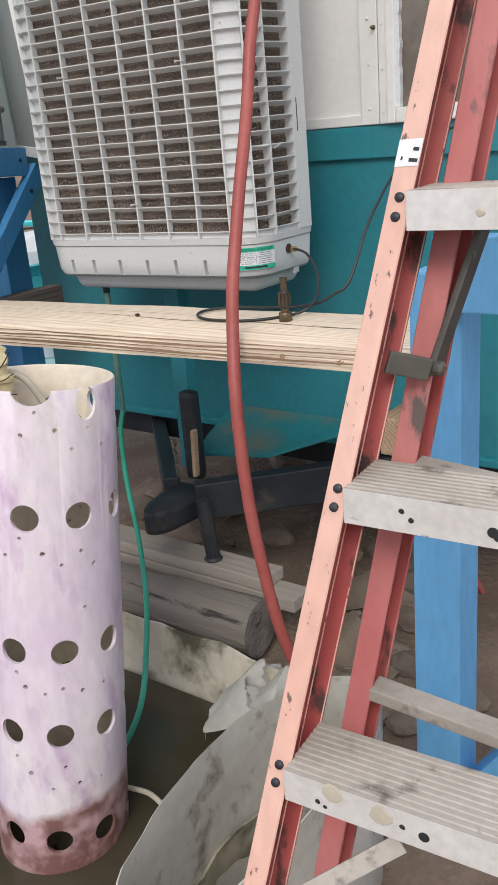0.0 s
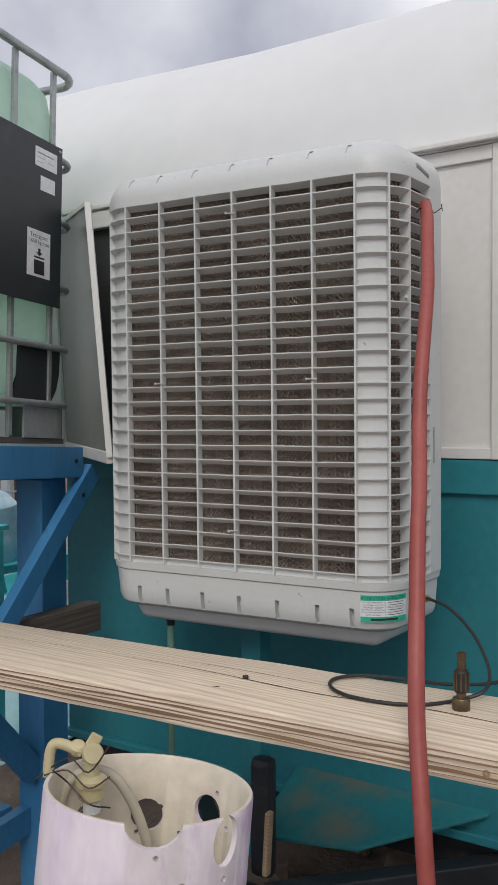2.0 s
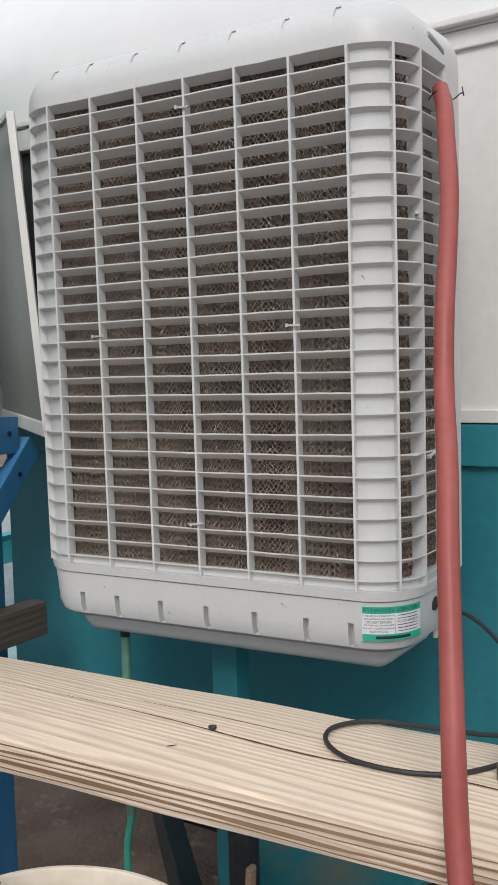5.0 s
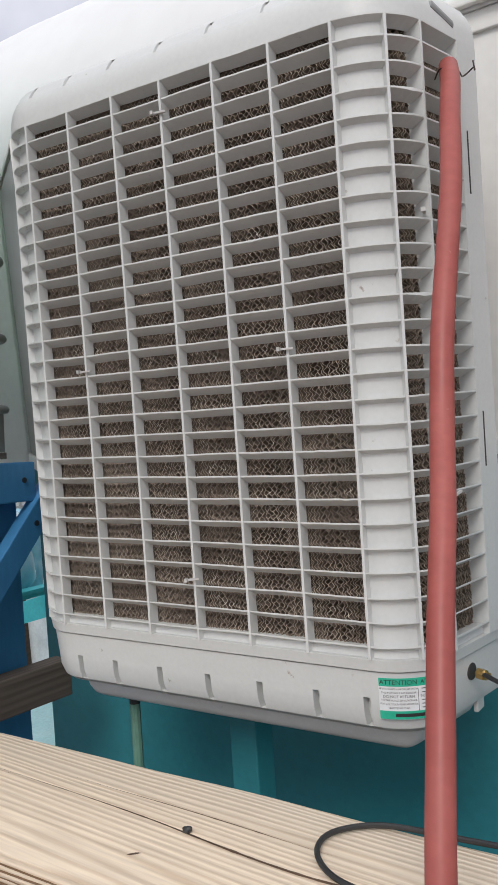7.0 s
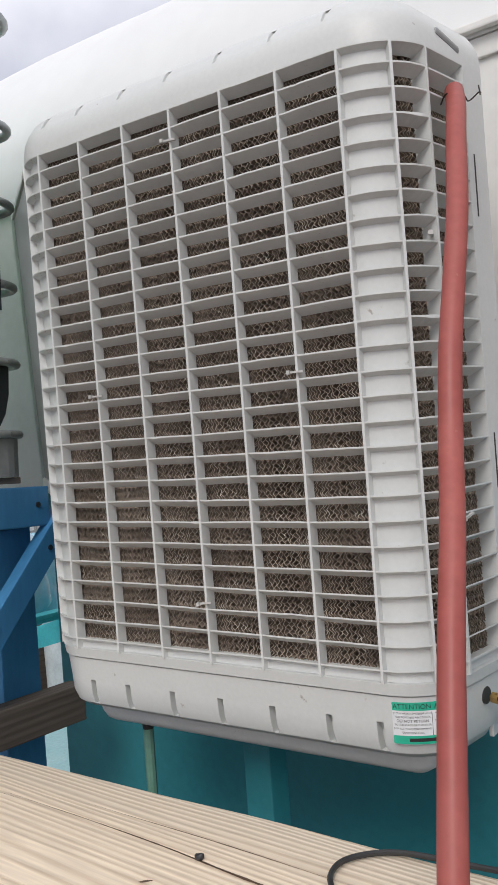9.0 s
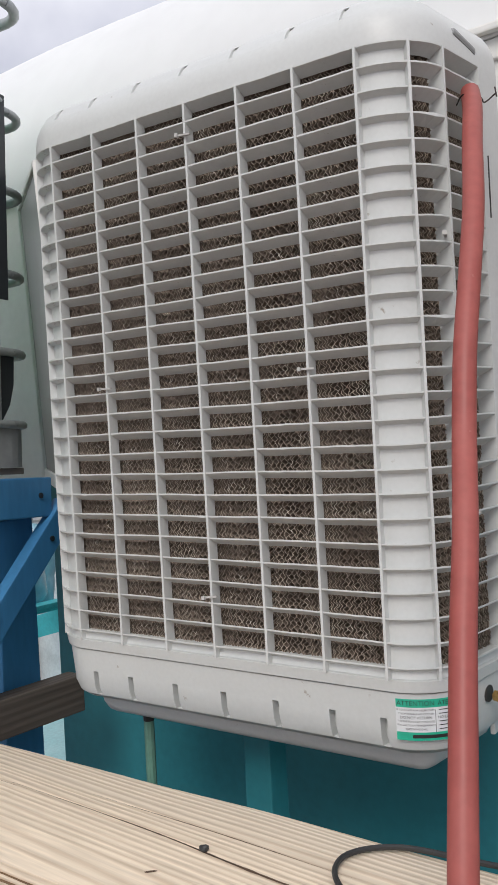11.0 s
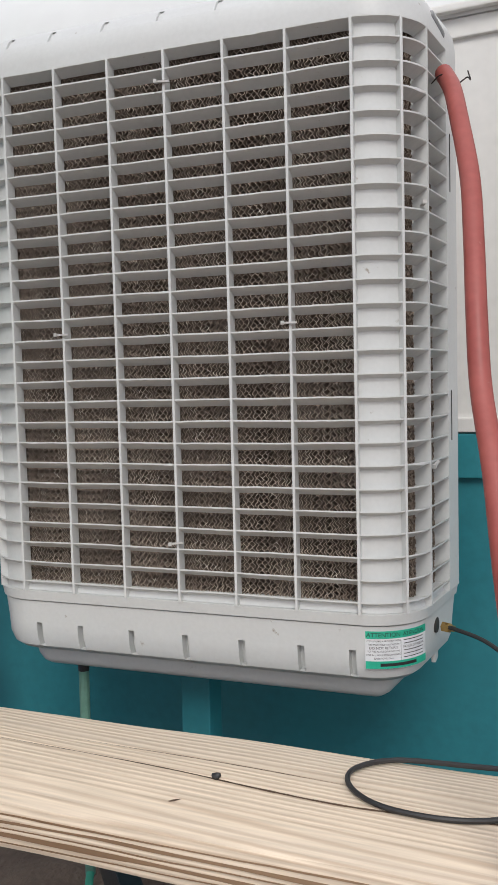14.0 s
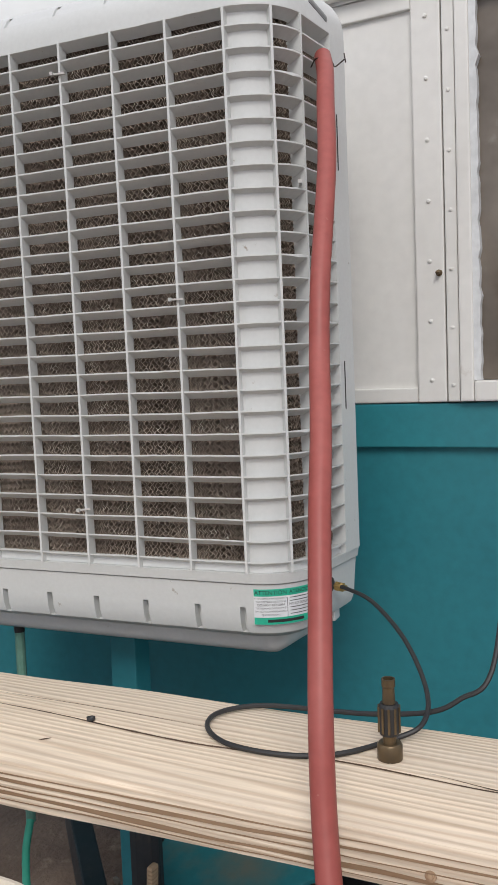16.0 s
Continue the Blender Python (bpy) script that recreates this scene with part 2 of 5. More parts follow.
BLACK_STEEL = material("black_painted_steel", (0.014, 0.017, 0.022), (0.028, 0.032, 0.036), 0.5, scale=6, fine=40, bump=0.3, dirt=(0.10, 0.08, 0.06), dirt_scale=9, dirt_from=0.58, dirt_to=0.8)
PINK = material("faded_salmon_fibreglass", (0.71, 0.45, 0.365), (0.65, 0.37, 0.29), 0.55, scale=6, fine=60, bump=0.2, stretch=(1, 1, 0.35), dirt=(0.17, 0.10, 0.085), dirt_scale=70, dirt_from=0.61, dirt_to=0.65)
RED = material("scuffed_red_fibreglass", (0.38, 0.075, 0.07), (0.45, 0.125, 0.115), 0.5, scale=9, fine=60, bump=0.2, stretch=(1, 1, 0.3), dirt=(0.075, 0.045, 0.042), dirt_scale=22, dirt_from=0.55, dirt_to=0.62)
RED_PALE = material("faded_red_fibreglass", (0.46, 0.135, 0.13), (0.55, 0.215, 0.195), 0.5, scale=9, fine=60, bump=0.2, stretch=(1, 1, 0.3), dirt=(0.13, 0.10, 0.09), dirt_scale=24, dirt_from=0.56, dirt_to=0.63)
ALU = material("splashed_aluminium", (0.83, 0.82, 0.80), (0.70, 0.68, 0.64), 0.36, metal=0.3, scale=6, fine=90, bump=0.2, dirt=(0.16, 0.13, 0.11), dirt_scale=24, dirt_from=0.62, dirt_to=0.68)
ALU_TREAD = material("dusty_aluminium_tread", (0.47, 0.43, 0.38), (0.36, 0.33, 0.28), 0.6, metal=0.2, scale=6, fine=90, bump=0.2, dirt=(0.13, 0.11, 0.09), dirt_scale=20, dirt_from=0.58, dirt_to=0.7)
STEEL = material("galvanised_steel", (0.40, 0.42, 0.42), (0.31, 0.33, 0.335), 0.42, metal=0.45, scale=20, fine=90, bump=0.1)
ZINC = material("dull_grey_zinc", (0.30, 0.31, 0.31), (0.24, 0.25, 0.25), 0.5, scale=8, fine=50, bump=0.1)
BRASS = material("tarnished_brass", (0.17, 0.12, 0.065), (0.09, 0.07, 0.045), 0.4, metal=0.6, scale=30, fine=120, bump=0.2)
BRASS_NEW = material("bright_brass", (0.55, 0.36, 0.13), (0.45, 0.29, 0.11), 0.3, metal=0.9, scale=30, fine=120, bump=0.1)
BRACKET = material("dull_olive_steel", (0.13, 0.125, 0.105), (0.09, 0.085, 0.075), 0.5, metal=0.3, scale=12, fine=60, bump=0.2, dirt=(0.30, 0.27, 0.22), dirt_scale=30, dirt_from=0.62, dirt_to=0.7)
TANK = material("translucent_green_tank", (0.76, 0.91, 0.83), (0.80, 0.93, 0.86), 0.4, scale=1.5, fine=20, bump=0.1)
tn, tl = TANK.node_tree.nodes, TANK.node_tree.links
t_thru, t_mix = tn.new("ShaderNodeBsdfTranslucent"), tn.new("ShaderNodeMixShader")
t_thru.inputs["Color"].default_value = (0.66, 0.86, 0.74, 1)
t_mix.inputs[0].default_value = 0.55
tl.new(tn["Principled BSDF"].outputs["BSDF"], t_mix.inputs[1])
tl.new(t_thru.outputs["BSDF"], t_mix.inputs[2])
tl.new(t_mix.outputs["Shader"], tn["Material Output"].inputs["Surface"])
SIGN = material("black_plastic_plate", (0.028, 0.033, 0.038), (0.042, 0.047, 0.052), 0.45, scale=3, fine=30, bump=0.1, dirt=(0.07, 0.075, 0.08), dirt_scale=6, dirt_from=0.6, dirt_to=0.8)
PAPER = material("white_paper_label", (0.78, 0.79, 0.80), (0.70, 0.71, 0.72), 0.6, scale=12, fine=60, bump=0.1)
INK = material("black_ink", (0.02, 0.02, 0.02), rough=0.6)
GREEN_INK = material("green_label_ink", (0.02, 0.42, 0.27), (0.03, 0.46, 0.30), 0.45)
DIRT = material("dry_brown_dirt", (0.20, 0.145, 0.105), (0.13, 0.092, 0.068), 0.95, scale=3.5, fine=45, bump=0.9, bump_far=0.012, dirt=(0.30, 0.24, 0.18), dirt_scale=12, dirt_from=0.58, dirt_to=0.75)
STONE = material("dusty_broken_stone", (0.20, 0.155, 0.12), (0.14, 0.105, 0.08), 0.9, scale=6, fine=50, bump=0.7, bump_far=0.006, spread=0.25)
LINER = material("stained_white_plastic", (0.58, 0.535, 0.44), (0.40, 0.36, 0.27), 0.5, scale=5, fine=30, bump=0.2, dirt=(0.085, 0.08, 0.05), dirt_scale=6, dirt_from=0.50, dirt_to=0.66)
DRUM = material("dirty_white_drum", (0.54, 0.52, 0.465), (0.43, 0.41, 0.355), 0.5, scale=4, fine=30, bump=0.15, dirt=(0.17, 0.13, 0.09), dirt_scale=9, dirt_from=0.54, dirt_to=0.68)
WATER = material("murky_green_water", (0.050, 0.043, 0.027), (0.062, 0.052, 0.033), 0.06, scale=2, fine=8, bump=0.05)
SASH_GLASS = material("dusty_grey_pane", (0.115, 0.132, 0.108), (0.165, 0.182, 0.155), 0.35, scale=2, fine=20, bump=0.05)
SCREEN = material("dark_insect_screen", (0.035, 0.04, 0.038), (0.055, 0.06, 0.057), 0.6, scale=3, fine=200, bump=0.2)
WINDOW_GLASS = material("curtained_dusty_pane", (0.125, 0.104, 0.082), (0.21, 0.182, 0.15), 0.12, scale=4, fine=16, bump=0.1, dirt=(0.32, 0.30, 0.27), dirt_scale=7, dirt_from=0.6, dirt_to=0.78)
AQUA = material("aqua_chair_paint", (0.06, 0.55, 0.60), (0.08, 0.62, 0.66), 0.5)
BLUE_JUG = material("blue_water_jug_plastic", (0.34, 0.60, 0.74), (0.62, 0.80, 0.85), 0.25, scale=6, fine=20, bump=0.1)
CLOTH_WHITE = material("bleached_plastic_sheet", (0.72, 0.74, 0.75), rough=0.6)
DARK_GREEN = material("dark_green_plastic", (0.015, 0.07, 0.045), (0.025, 0.10, 0.06), 0.4)
KNOT = material("pine_knot", (0.46, 0.32, 0.20), (0.27, 0.16, 0.09), 0.7, scale=60, fine=150, bump=0.4)
GRAIN_BAND = material("dark_growth_band", (0.22, 0.13, 0.07), (0.34, 0.225, 0.135), 0.8, scale=9, fine=120, bump=0.3, stretch=(0.15, 1, 1))
SPLIT = material("dark_split_in_wood", (0.075, 0.045, 0.028), (0.13, 0.08, 0.05), 0.9)
VALVE = material("old_cream_plastic", (0.50, 0.43, 0.24), (0.58, 0.52, 0.33), 0.4, scale=10, fine=60, bump=0.1)
WIRE = material("thin_dark_wire", (0.06, 0.045, 0.04), rough=0.5, metal=0.5)
TIE = material("grey_plastic_tie", (0.55, 0.54, 0.52), rough=0.5)
WHITE_TIE = material("white_string", (0.75, 0.74, 0.72), rough=0.8)


# ---- mesh helpers ----
ORIGIN = {}


def mesh_of(bm, name, mat, smooth=False):
    me = bpy.data.meshes.new(name)
    bmesh.ops.recalc_face_normals(bm, faces=bm.faces[:])
    bm.to_mesh(me)
    bm.free()
    for one in (mat if isinstance(mat, (list, tuple)) else [mat]):
        me.materials.append(one)
    if smooth:
        me.shade_smooth()
        me.set_sharp_from_angle(angle=radians(38))
    return me


def thing(name, base, label, category, group="", kind=""):
    """An empty at the base of a thing, to which its parts belong."""
    ob = new(name)
    ob.location = base
    ob.empty_display_size = 0.05
    ORIGIN[ob] = Vector(base)
    return tagged(ob, label, category, group, kind)


def part(name, bm, mat, parent, label="", smooth=False, kind=""):
    """Links a bmesh, given in world places, as one mesh under a thing or a part."""
    at = ORIGIN[parent]
    bmesh.ops.translate(bm, verts=bm.verts[:], vec=-at)
    ob = new(name, mesh_of(bm, name, mat, smooth))
    ob.parent = parent
    ORIGIN[ob] = at
    return tagged(ob, label, kind=kind)


def solid(name, bm, mat, label, category, group="", kind="", smooth=False):
    """Links a bmesh in world places as a top-level object, its origin at the middle of its foot."""
    lo = [min(v.co[i] for v in bm.verts) for i in range(3)]
    hi = [max(v.co[i] for v in bm.verts) for i in range(3)]
    base = Vector(((lo[0] + hi[0]) / 2, (lo[1] + hi[1]) / 2, lo[2]))
    bmesh.ops.translate(bm, verts=bm.verts[:], vec=-base)
    ob = new(name, mesh_of(bm, name, mat, smooth))
    ob.location = base
    ORIGIN[ob] = base
    return tagged(ob, label, category, group, kind)


def box(x0, x1, y0, y1, z0, z1, bevel=0.0, bm=None, index=0):
    out = bm or bmesh.new()
    b = bmesh.new() if bm else out
    vs = [b.verts.new((x, y, z)) for z in (z0, z1) for x, y in ((x0, y0), (x1, y0), (x1, y1), (x0, y1))]
    for f in ((3, 2, 1, 0), (4, 5, 6, 7), (0, 1, 5, 4), (1, 2, 6, 5), (2, 3, 7, 6), (3, 0, 4, 7)):
        b.faces.new([vs[i] for i in f]).material_index = index
    if bevel:
        bmesh.ops.bevel(b, geom=b.edges[:], offset=bevel, segments=2, affect="EDGES", profile=0.6)
    if bm:
        join(out, b)
    return out


def join(bm, other):
    """Adds the geometry of other to bm."""
    tmp = bpy.data.meshes.new("tmp")
    other.to_mesh(tmp)
    other.free()
    bm.from_mesh(tmp)
    bpy.data.meshes.remove(tmp)
    return bm


def bar(p, q, wide, deep, up=(0, 0, 1), bevel=0.0, bm=None):
    """A straight bar of rectangular section from p to q: wide across, deep along the side that lies nearest to up."""
    p, q = Vector(p), Vector(q)
    d = q - p
    z = d.normalized()
    y = Vector(up) - z * z.dot(Vector(up))
    y.normalize()
    x = y.cross(z)
    b = box(-wide / 2, wide / 2, -deep / 2, deep / 2, 0, d.length, bevel)
    m = Matrix((x, y, z)).transposed().to_4x4()
    m.translation = p
    bmesh.ops.transform(b, matrix=m, verts=b.verts[:])
    return join(bm, b) if bm else b


def smooth_path(points, steps=8):
    """Catmull-Rom through the points."""
    pts = [Vector(p) for p in points]
    pts = [2 * pts[0] - pts[1]] + pts + [2 * pts[-1] - pts[-2]]
    out = []
    for a, b, c, d in zip(pts, pts[1:], pts[2:], pts[3:]):
        for i in range(steps):
            t = i / steps
            out.append(0.5 * ((2 * b) + (c - a) * t + (2 * a - 5 * b + 4 * c - d) * t * t + (3 * b - a - 3 * c + d) * t ** 3))
    return out + [pts[-2]]


def tube(points, radius, sides=10, cap=True, bm=None):
    """A round tube along the points; radius is a number or one for each point."""
    out = bm or bmesh.new()
    pts = [Vector(p) for p in points]
    radii = radius if isinstance(radius, (list, tuple)) else [radius] * len(pts)
    rings, side = [], None
    for i, p in enumerate(pts):
        d = (pts[min(i + 1, len(pts) - 1)] - pts[max(i - 1, 0)]).normalized()
        if side is None:
            side = d.orthogonal().normalized()
        side = (side - d * side.dot(d)).normalized()
        other = d.cross(side)
        rings.append([out.verts.new(p + (side * math.cos(a) + other * math.sin(a)) * radii[i]) for a in (2 * math.pi * k / sides for k in range(sides))])
    for r, s in zip(rings, rings[1:]):
        for k in range(sides):
            out.faces.new((r[k], r[(k + 1) % sides], s[(k + 1) % sides], s[k]))
    if cap:
        out.faces.new(rings[0][::-1])
        out.faces.new(rings[-1])
    return out


def lathe(profile, centre, sides=24, axis=(0, 0, 1), bm=None):
    """Turns a profile of (radius, height) round an axis through centre."""
    out = bm or bmesh.new()
    z = Vector(axis).normalized()
    x = z.orthogonal().normalized()
    y = z.cross(x)
    rings = []
    for r, h in profile:
        rings.append([out.verts.new(Vector(centre) + z * h + (x * math.cos(a) + y * math.sin(a)) * max(r, 1e-4)) for a in (2 * math.pi * k / sides for k in range(sides))])
    for r, s in zip(rings, rings[1:]):
        for k in range(sides):
            out.faces.new((r[k], r[(k + 1) % sides], s[(k + 1) % sides], s[k]))
    out.faces.new(rings[0][::-1])
    out.faces.new(rings[-1])
    return out


def prism(outline, z0, z1, bevel=0.0):
    """A flat outline of (x, y) raised from z0 to z1."""
    b = bmesh.new()
    low = [b.verts.new((x, y, z0)) for x, y in outline]
    top = [b.verts.new((x, y, z1)) for x, y in outline]
    b.faces.new(low[::-1])
    b.faces.new(top)
    for i in range(len(low)):
        j = (i + 1) % len(low)
        b.faces.new((low[i], low[j], top[j], top[i]))
    if bevel:
        bmesh.ops.bevel(b, geom=b.edges[:], offset=bevel, segments=2, affect="EDGES", profile=0.6)
    return b


def lettering(text, size, align="CENTER"):
    """The built-in font's letters as a flat mesh in the xy plane."""
    cu = bpy.data.curves.new("letters", "FONT")
    cu.body, cu.size, cu.align_x, cu.align_y = text, size, align, "CENTER"
    ob = bpy.data.objects.new("letters", cu)
    scene.collection.objects.link(ob)
    bpy.context.view_layer.update()
    me = bpy.data.meshes.new_from_object(ob.evaluated_get(bpy.context.evaluated_depsgraph_get()))
    b = bmesh.new()
    b.from_mesh(me)
    bpy.data.objects.remove(ob)
    bpy.data.curves.remove(cu)
    bpy.data.meshes.remove(me)
    return b


def roughen(bm, amount, size, seed=0.0, axes=(1, 1, 1)):
    """Moves the vertices by smooth noise."""
    for v in bm.verts:
        n3 = noise.noise_vector(v.co / size + Vector((seed, seed * 1.7, -seed)))
        v.co += Vector((n3[0] * axes[0], n3[1] * axes[1], n3[2] * axes[2])) * amount


def cut_long(bm, axis, pieces):
    """Cuts a mesh across one axis into equal lengths, so that it can be bent or roughened."""
    lo, hi = min(v.co[axis] for v in bm.verts), max(v.co[axis] for v in bm.verts)
    no = [0, 0, 0]
    no[axis] = 1
    for i in range(1, pieces):
        co = [0, 0, 0]
        co[axis] = lo + (hi - lo) * i / pieces
        bmesh.ops.bisect_plane(bm, geom=bm.verts[:] + bm.edges[:] + bm.faces[:], plane_co=co, plane_no=no)
    return bm


# ---- setting: ground, trailer front ----
LOW, HIGH, GROUND_FAR = -0.24, -0.06, -0.06


def ground_height(x, y):
    """Low yard in front, a bank up to the trailer behind."""
    t = min(max((y - 1.42) / 0.50, 0), 1)
    z = LOW + (HIGH - LOW) * t * t * (3 - 2 * t)
    return -0.38 if abs((x + 1.60) / 0.67) ** 4 + abs((y - 1.10) / 0.72) ** 4 < 1 else z


def build_ground():
    xs = [-400, -60, -20, -9, -6] + [-4.6 + 0.07 * i for i in range(83)] + [1.9, 5, 12, 60, 400]
    ys = [-400, -60, -12, -4, -1.5] + [-0.6 + 0.07 * i for i in range(80)] + [7, 10, 20, 60, 400]
    b = bmesh.new()
    grid = []
    for y in ys:
        row = []
        for x in xs:
            near = -5 < x < 1.6 and -1 < y < 5.0
            z = ground_height(x, y)
            if near:
                z += 0.035 * noise.noise(Vector((x * 2.1, y * 2.1, 0))) + 0.016 * noise.noise(Vector((x * 9, y * 9, 3)))
            row.append(b.verts.new((x, y, z)))
        grid.append(row)
    for r, s in zip(grid, grid[1:]):
        for i in range(len(r) - 1):
            b.faces.new((r[i], r[i + 1], s[i + 1], s[i]))
    me = mesh_of(b, "ground", DIRT, smooth=True)
    return tagged(new("ground", me), "dry brown dirt ground with pebbles and a low bank", "ground", kind="structure")


build_ground()

WALL = 2.56
T_LEFT, T_RIGHT = -2.83, -0.20

# lower teal wall, the brighter trim band over it, and the recess above it
wall_low = solid("wall_front_lower", box(T_LEFT, T_RIGHT, WALL + 0.012, WALL + 0.07, 0.48, 1.41), TEAL, "teal painted plywood wall of the trailer front", "wall", kind="structure")
band = solid("trim_band", box(T_LEFT, T_RIGHT, WALL - 0.004, WALL + 0.06, 1.41, 1.503, 0.003), TEAL_BAND, "bright teal painted trim board along the trailer wall", "trim", kind="structure")
lip = solid("trim_lower_lip", box(T_LEFT, T_RIGHT, WALL - 0.012, WALL + 0.05, 0.455, 0.482, 0.004), TEAL_BAND, "teal painted steel lip under the trailer wall", "trim", kind="structure")
wall_side_upper = solid("wall_side_upper", box(T_LEFT - 0.45, T_LEFT - 0.40, WALL + 0.072, 6.4, 1.505, 2.36), WHITE_PAINT, "white upper side wall of the trailer", "wall", kind="structure")
floor_upper = solid("floor_overhang", box(T_LEFT - 0.40, T_LEFT, WALL + 0.072, 6.4, 1.505, 1.535), TEAL, "teal underside of the trailer overhang", "floor", kind="structure")
wall_side = solid("wall_side", box(T_LEFT, T_LEFT + 0.05, WALL + 0.072, 6.4, 0.48, 1.50), TEAL, "teal side wall of the trailer", "wall", kind="structure")
wall_side2 = solid("wall_side_far", box(T_RIGHT - 0.05, T_RIGHT, WALL + 0.072, 6.4, 0.48, 2.36), TEAL, "teal far side wall of the trailer", "wall", kind="structure")
floor_under = solid("floor", box(T_LEFT + 0.02, T_RIGHT - 0.02, WALL + 0.072, 6.4, 0.44, 0.475), BLACK_STEEL, "dark underside of the trailer floor", "floor", kind="structure")
# upper wall behind the panels
wall_up = solid("wall_front_upper", box(T_LEFT - 0.45, T_RIGHT, WALL + 0.018, WALL + 0.07, 1.505, 2.36), WHITE_PAINT, "white painted upper wall of the trailer front", "wall", kind="structure")


def build_roof():
    """The white coated cap that curves back over the trailer."""
    b = bmesh.new()
    prof = [(WALL + 0.02, 2.345), (WALL - 0.010, 2.345), (WALL - 0.010, 2.362)]
    prof += [(3.12 - 0.565 * math.cos(a), 2.362 + 0.605 * math.sin(a)) for a in (radians(k) for k in range(4, 91, 6))]
    prof += [(4.5, 3.00), (6.4, 2.98)]
    left = T_LEFT - 0.54
    xs = [left + (T_RIGHT - left) * i / 60 for i in range(61)]
    rows = []
    for x in xs:
        swell = 0.045 * min(max((-2.2 - x) / 0.8, 0.0), 1.0)
        rows.append([b.verts.new((x, y, z + swell * max(z - 2.36, 0.0) / 0.6 + 0.0025 * noise.noise(Vector((x * 4, y * 5, z * 5))) * (z > 2.4))) for y, z in prof])
    for r, s in zip(rows, rows[1:]):
        for i in range(len(prof) - 1):
            b.faces.new((r[i], r[i + 1], s[i + 1], s[i]))
    for r in (rows[0], rows[-1]):
        v = b.verts.new((r[0].co.x, 6.4, 2.345))
        b.faces.new(r + [v])
    return solid("roof", b, WHITE_ROOF, "white elastomeric coated roof curving over the trailer front", "roof", kind="structure", smooth=True)


build_roof()

# drip gutter under the roof edge
solid("trim_gutter", box(T_LEFT + 0.01, T_RIGHT - 0.01, WALL - 0.030, WALL - 0.012, 2.350, 2.366, 0.004), WHITE_PAINT, "thin white drip rail under the roof edge", "trim", kind="structure")


# white panel to the side of the cooler, with frame strips and screws
panel = thing("wall_panel", (-1.33, WALL, 1.505), "white painted plywood infill panel with screwed battens beside the cooler", "wall panel")
part("panel_sheet", box(-1.62, -1.258, WALL + 0.004, WALL + 0.017, 1.53, 2.33), WHITE_PAINT, panel)
batten_a = part("batten", box(-1.256, -1.196, WALL - 0.010, WALL + 0.017, 1.506, 2.344, 0.003), WHITE_PAINT, panel)
part("batten", box(-1.62, -1.257, WALL - 0.006, WALL + 0.017, 1.506, 1.536, 0.003), WHITE_PAINT, panel)
part("batten", box(-1.62, -1.257, WALL - 0.006, WALL + 0.017, 2.305, 2.344, 0.003), WHITE_PAINT, panel)
batten_b = part("batten", box(-1.193, -1.168, WALL - 0.012, WALL + 0.017, 1.506, 2.344, 0.003), WHITE_PAINT, panel)
for k in range(7):
    part("screw_head", lathe([(0.0045, 0.0), (0.0045, 0.002), (0.002, 0.0035)], (-1.226, WALL - 0.010, 1.551 + 0.122 * k), 8, (0, -1, 0)), WHITE_PAINT, batten_a)
    part("screw_head", lathe([(0.004, 0.0), (0.004, 0.002), (0.002, 0.003)], (-1.181, WALL - 0.012, 1.54 + 0.118 * k), 8, (0, -1, 0)), WHITE_PAINT, batten_b)
part("rusty_screw", lathe([(0.007, 0), (0.007, 0.003), (0.004, 0.006), (0.004, 0.016), (0.001, 0.018)], (-1.207, WALL - 0.010, 1.77), 8, (0, -1, 0)), BRASS, batten_a, "rusty screw standing proud of the batten")

# window beside it
window = thing("window_1", (-0.86, WALL, 1.505), "white framed trailer window with a dusty curtained pane", "window", kind="structure")
part("frame_side", box(-1.166, -1.138, WALL - 0.020, WALL + 0.017, 1.506, 2.344, 0.004), WHITE_PAINT, window)
part("frame_side", box(-0.58, -0.542, WALL - 0.020, WALL + 0.017, 1.506, 2.344, 0.004), WHITE_PAINT, window)
part("sill", box(-1.137, -0.581, WALL - 0.020, WALL + 0.017, 1.506, 1.548, 0.004), WHITE_PAINT, window)
part("frame_top", box(-1.137, -0.581, WALL - 0.020, WALL + 0.017, 2.30, 2.344, 0.004), WHITE_PAINT, window)
bead = cut_long(box(-1.138, -1.124, WALL - 0.014, WALL + 0.008, 1.549, 2.299), 2, 40)
for v in bead.verts:
    if v.co.x > -1.13:
        v.co.x += 0.007 * noise.noise(Vector((0, 0, v.co.z * 40)))
part("caulk_bead", bead, CLOTH_WHITE, window, "uneven white caulk bead along the pane")
part("pane", box(-1.137, -0.581, WALL + 0.004, WALL + 0.010, 1.549, 2.299), WINDOW_GLASS, window, "dusty pane with a brown curtain behind")

# open sash beyond the cooler
sash = thing("open_window_sash", (-2.45, 2.35, 1.50), "open white framed sash with a dusty grey pane", "window sash")
S_TOP, S_BOT = Vector((-2.437, 2.272, 2.287)), Vector((-2.324, 2.239, 1.50))
S_TOP_IN, S_BOT_IN = Vector((-2.84, 2.525, 2.30)), Vector((-2.78, 2.525, 1.52))
for p, q in ((S_TOP, S_BOT), (S_TOP_IN, S_BOT_IN), (S_TOP, S_TOP_IN), (S_BOT, S_BOT_IN)):
    part("sash_rail", bar(p, q, 0.036 if p is S_BOT else 0.015, 0.020, (1, 0.6, 0), 0.003), WHITE_PAINT, sash)
pane = bmesh.new()
mid = (S_TOP_IN - S_TOP).cross(S_BOT - S_TOP).normalized() * 0.003
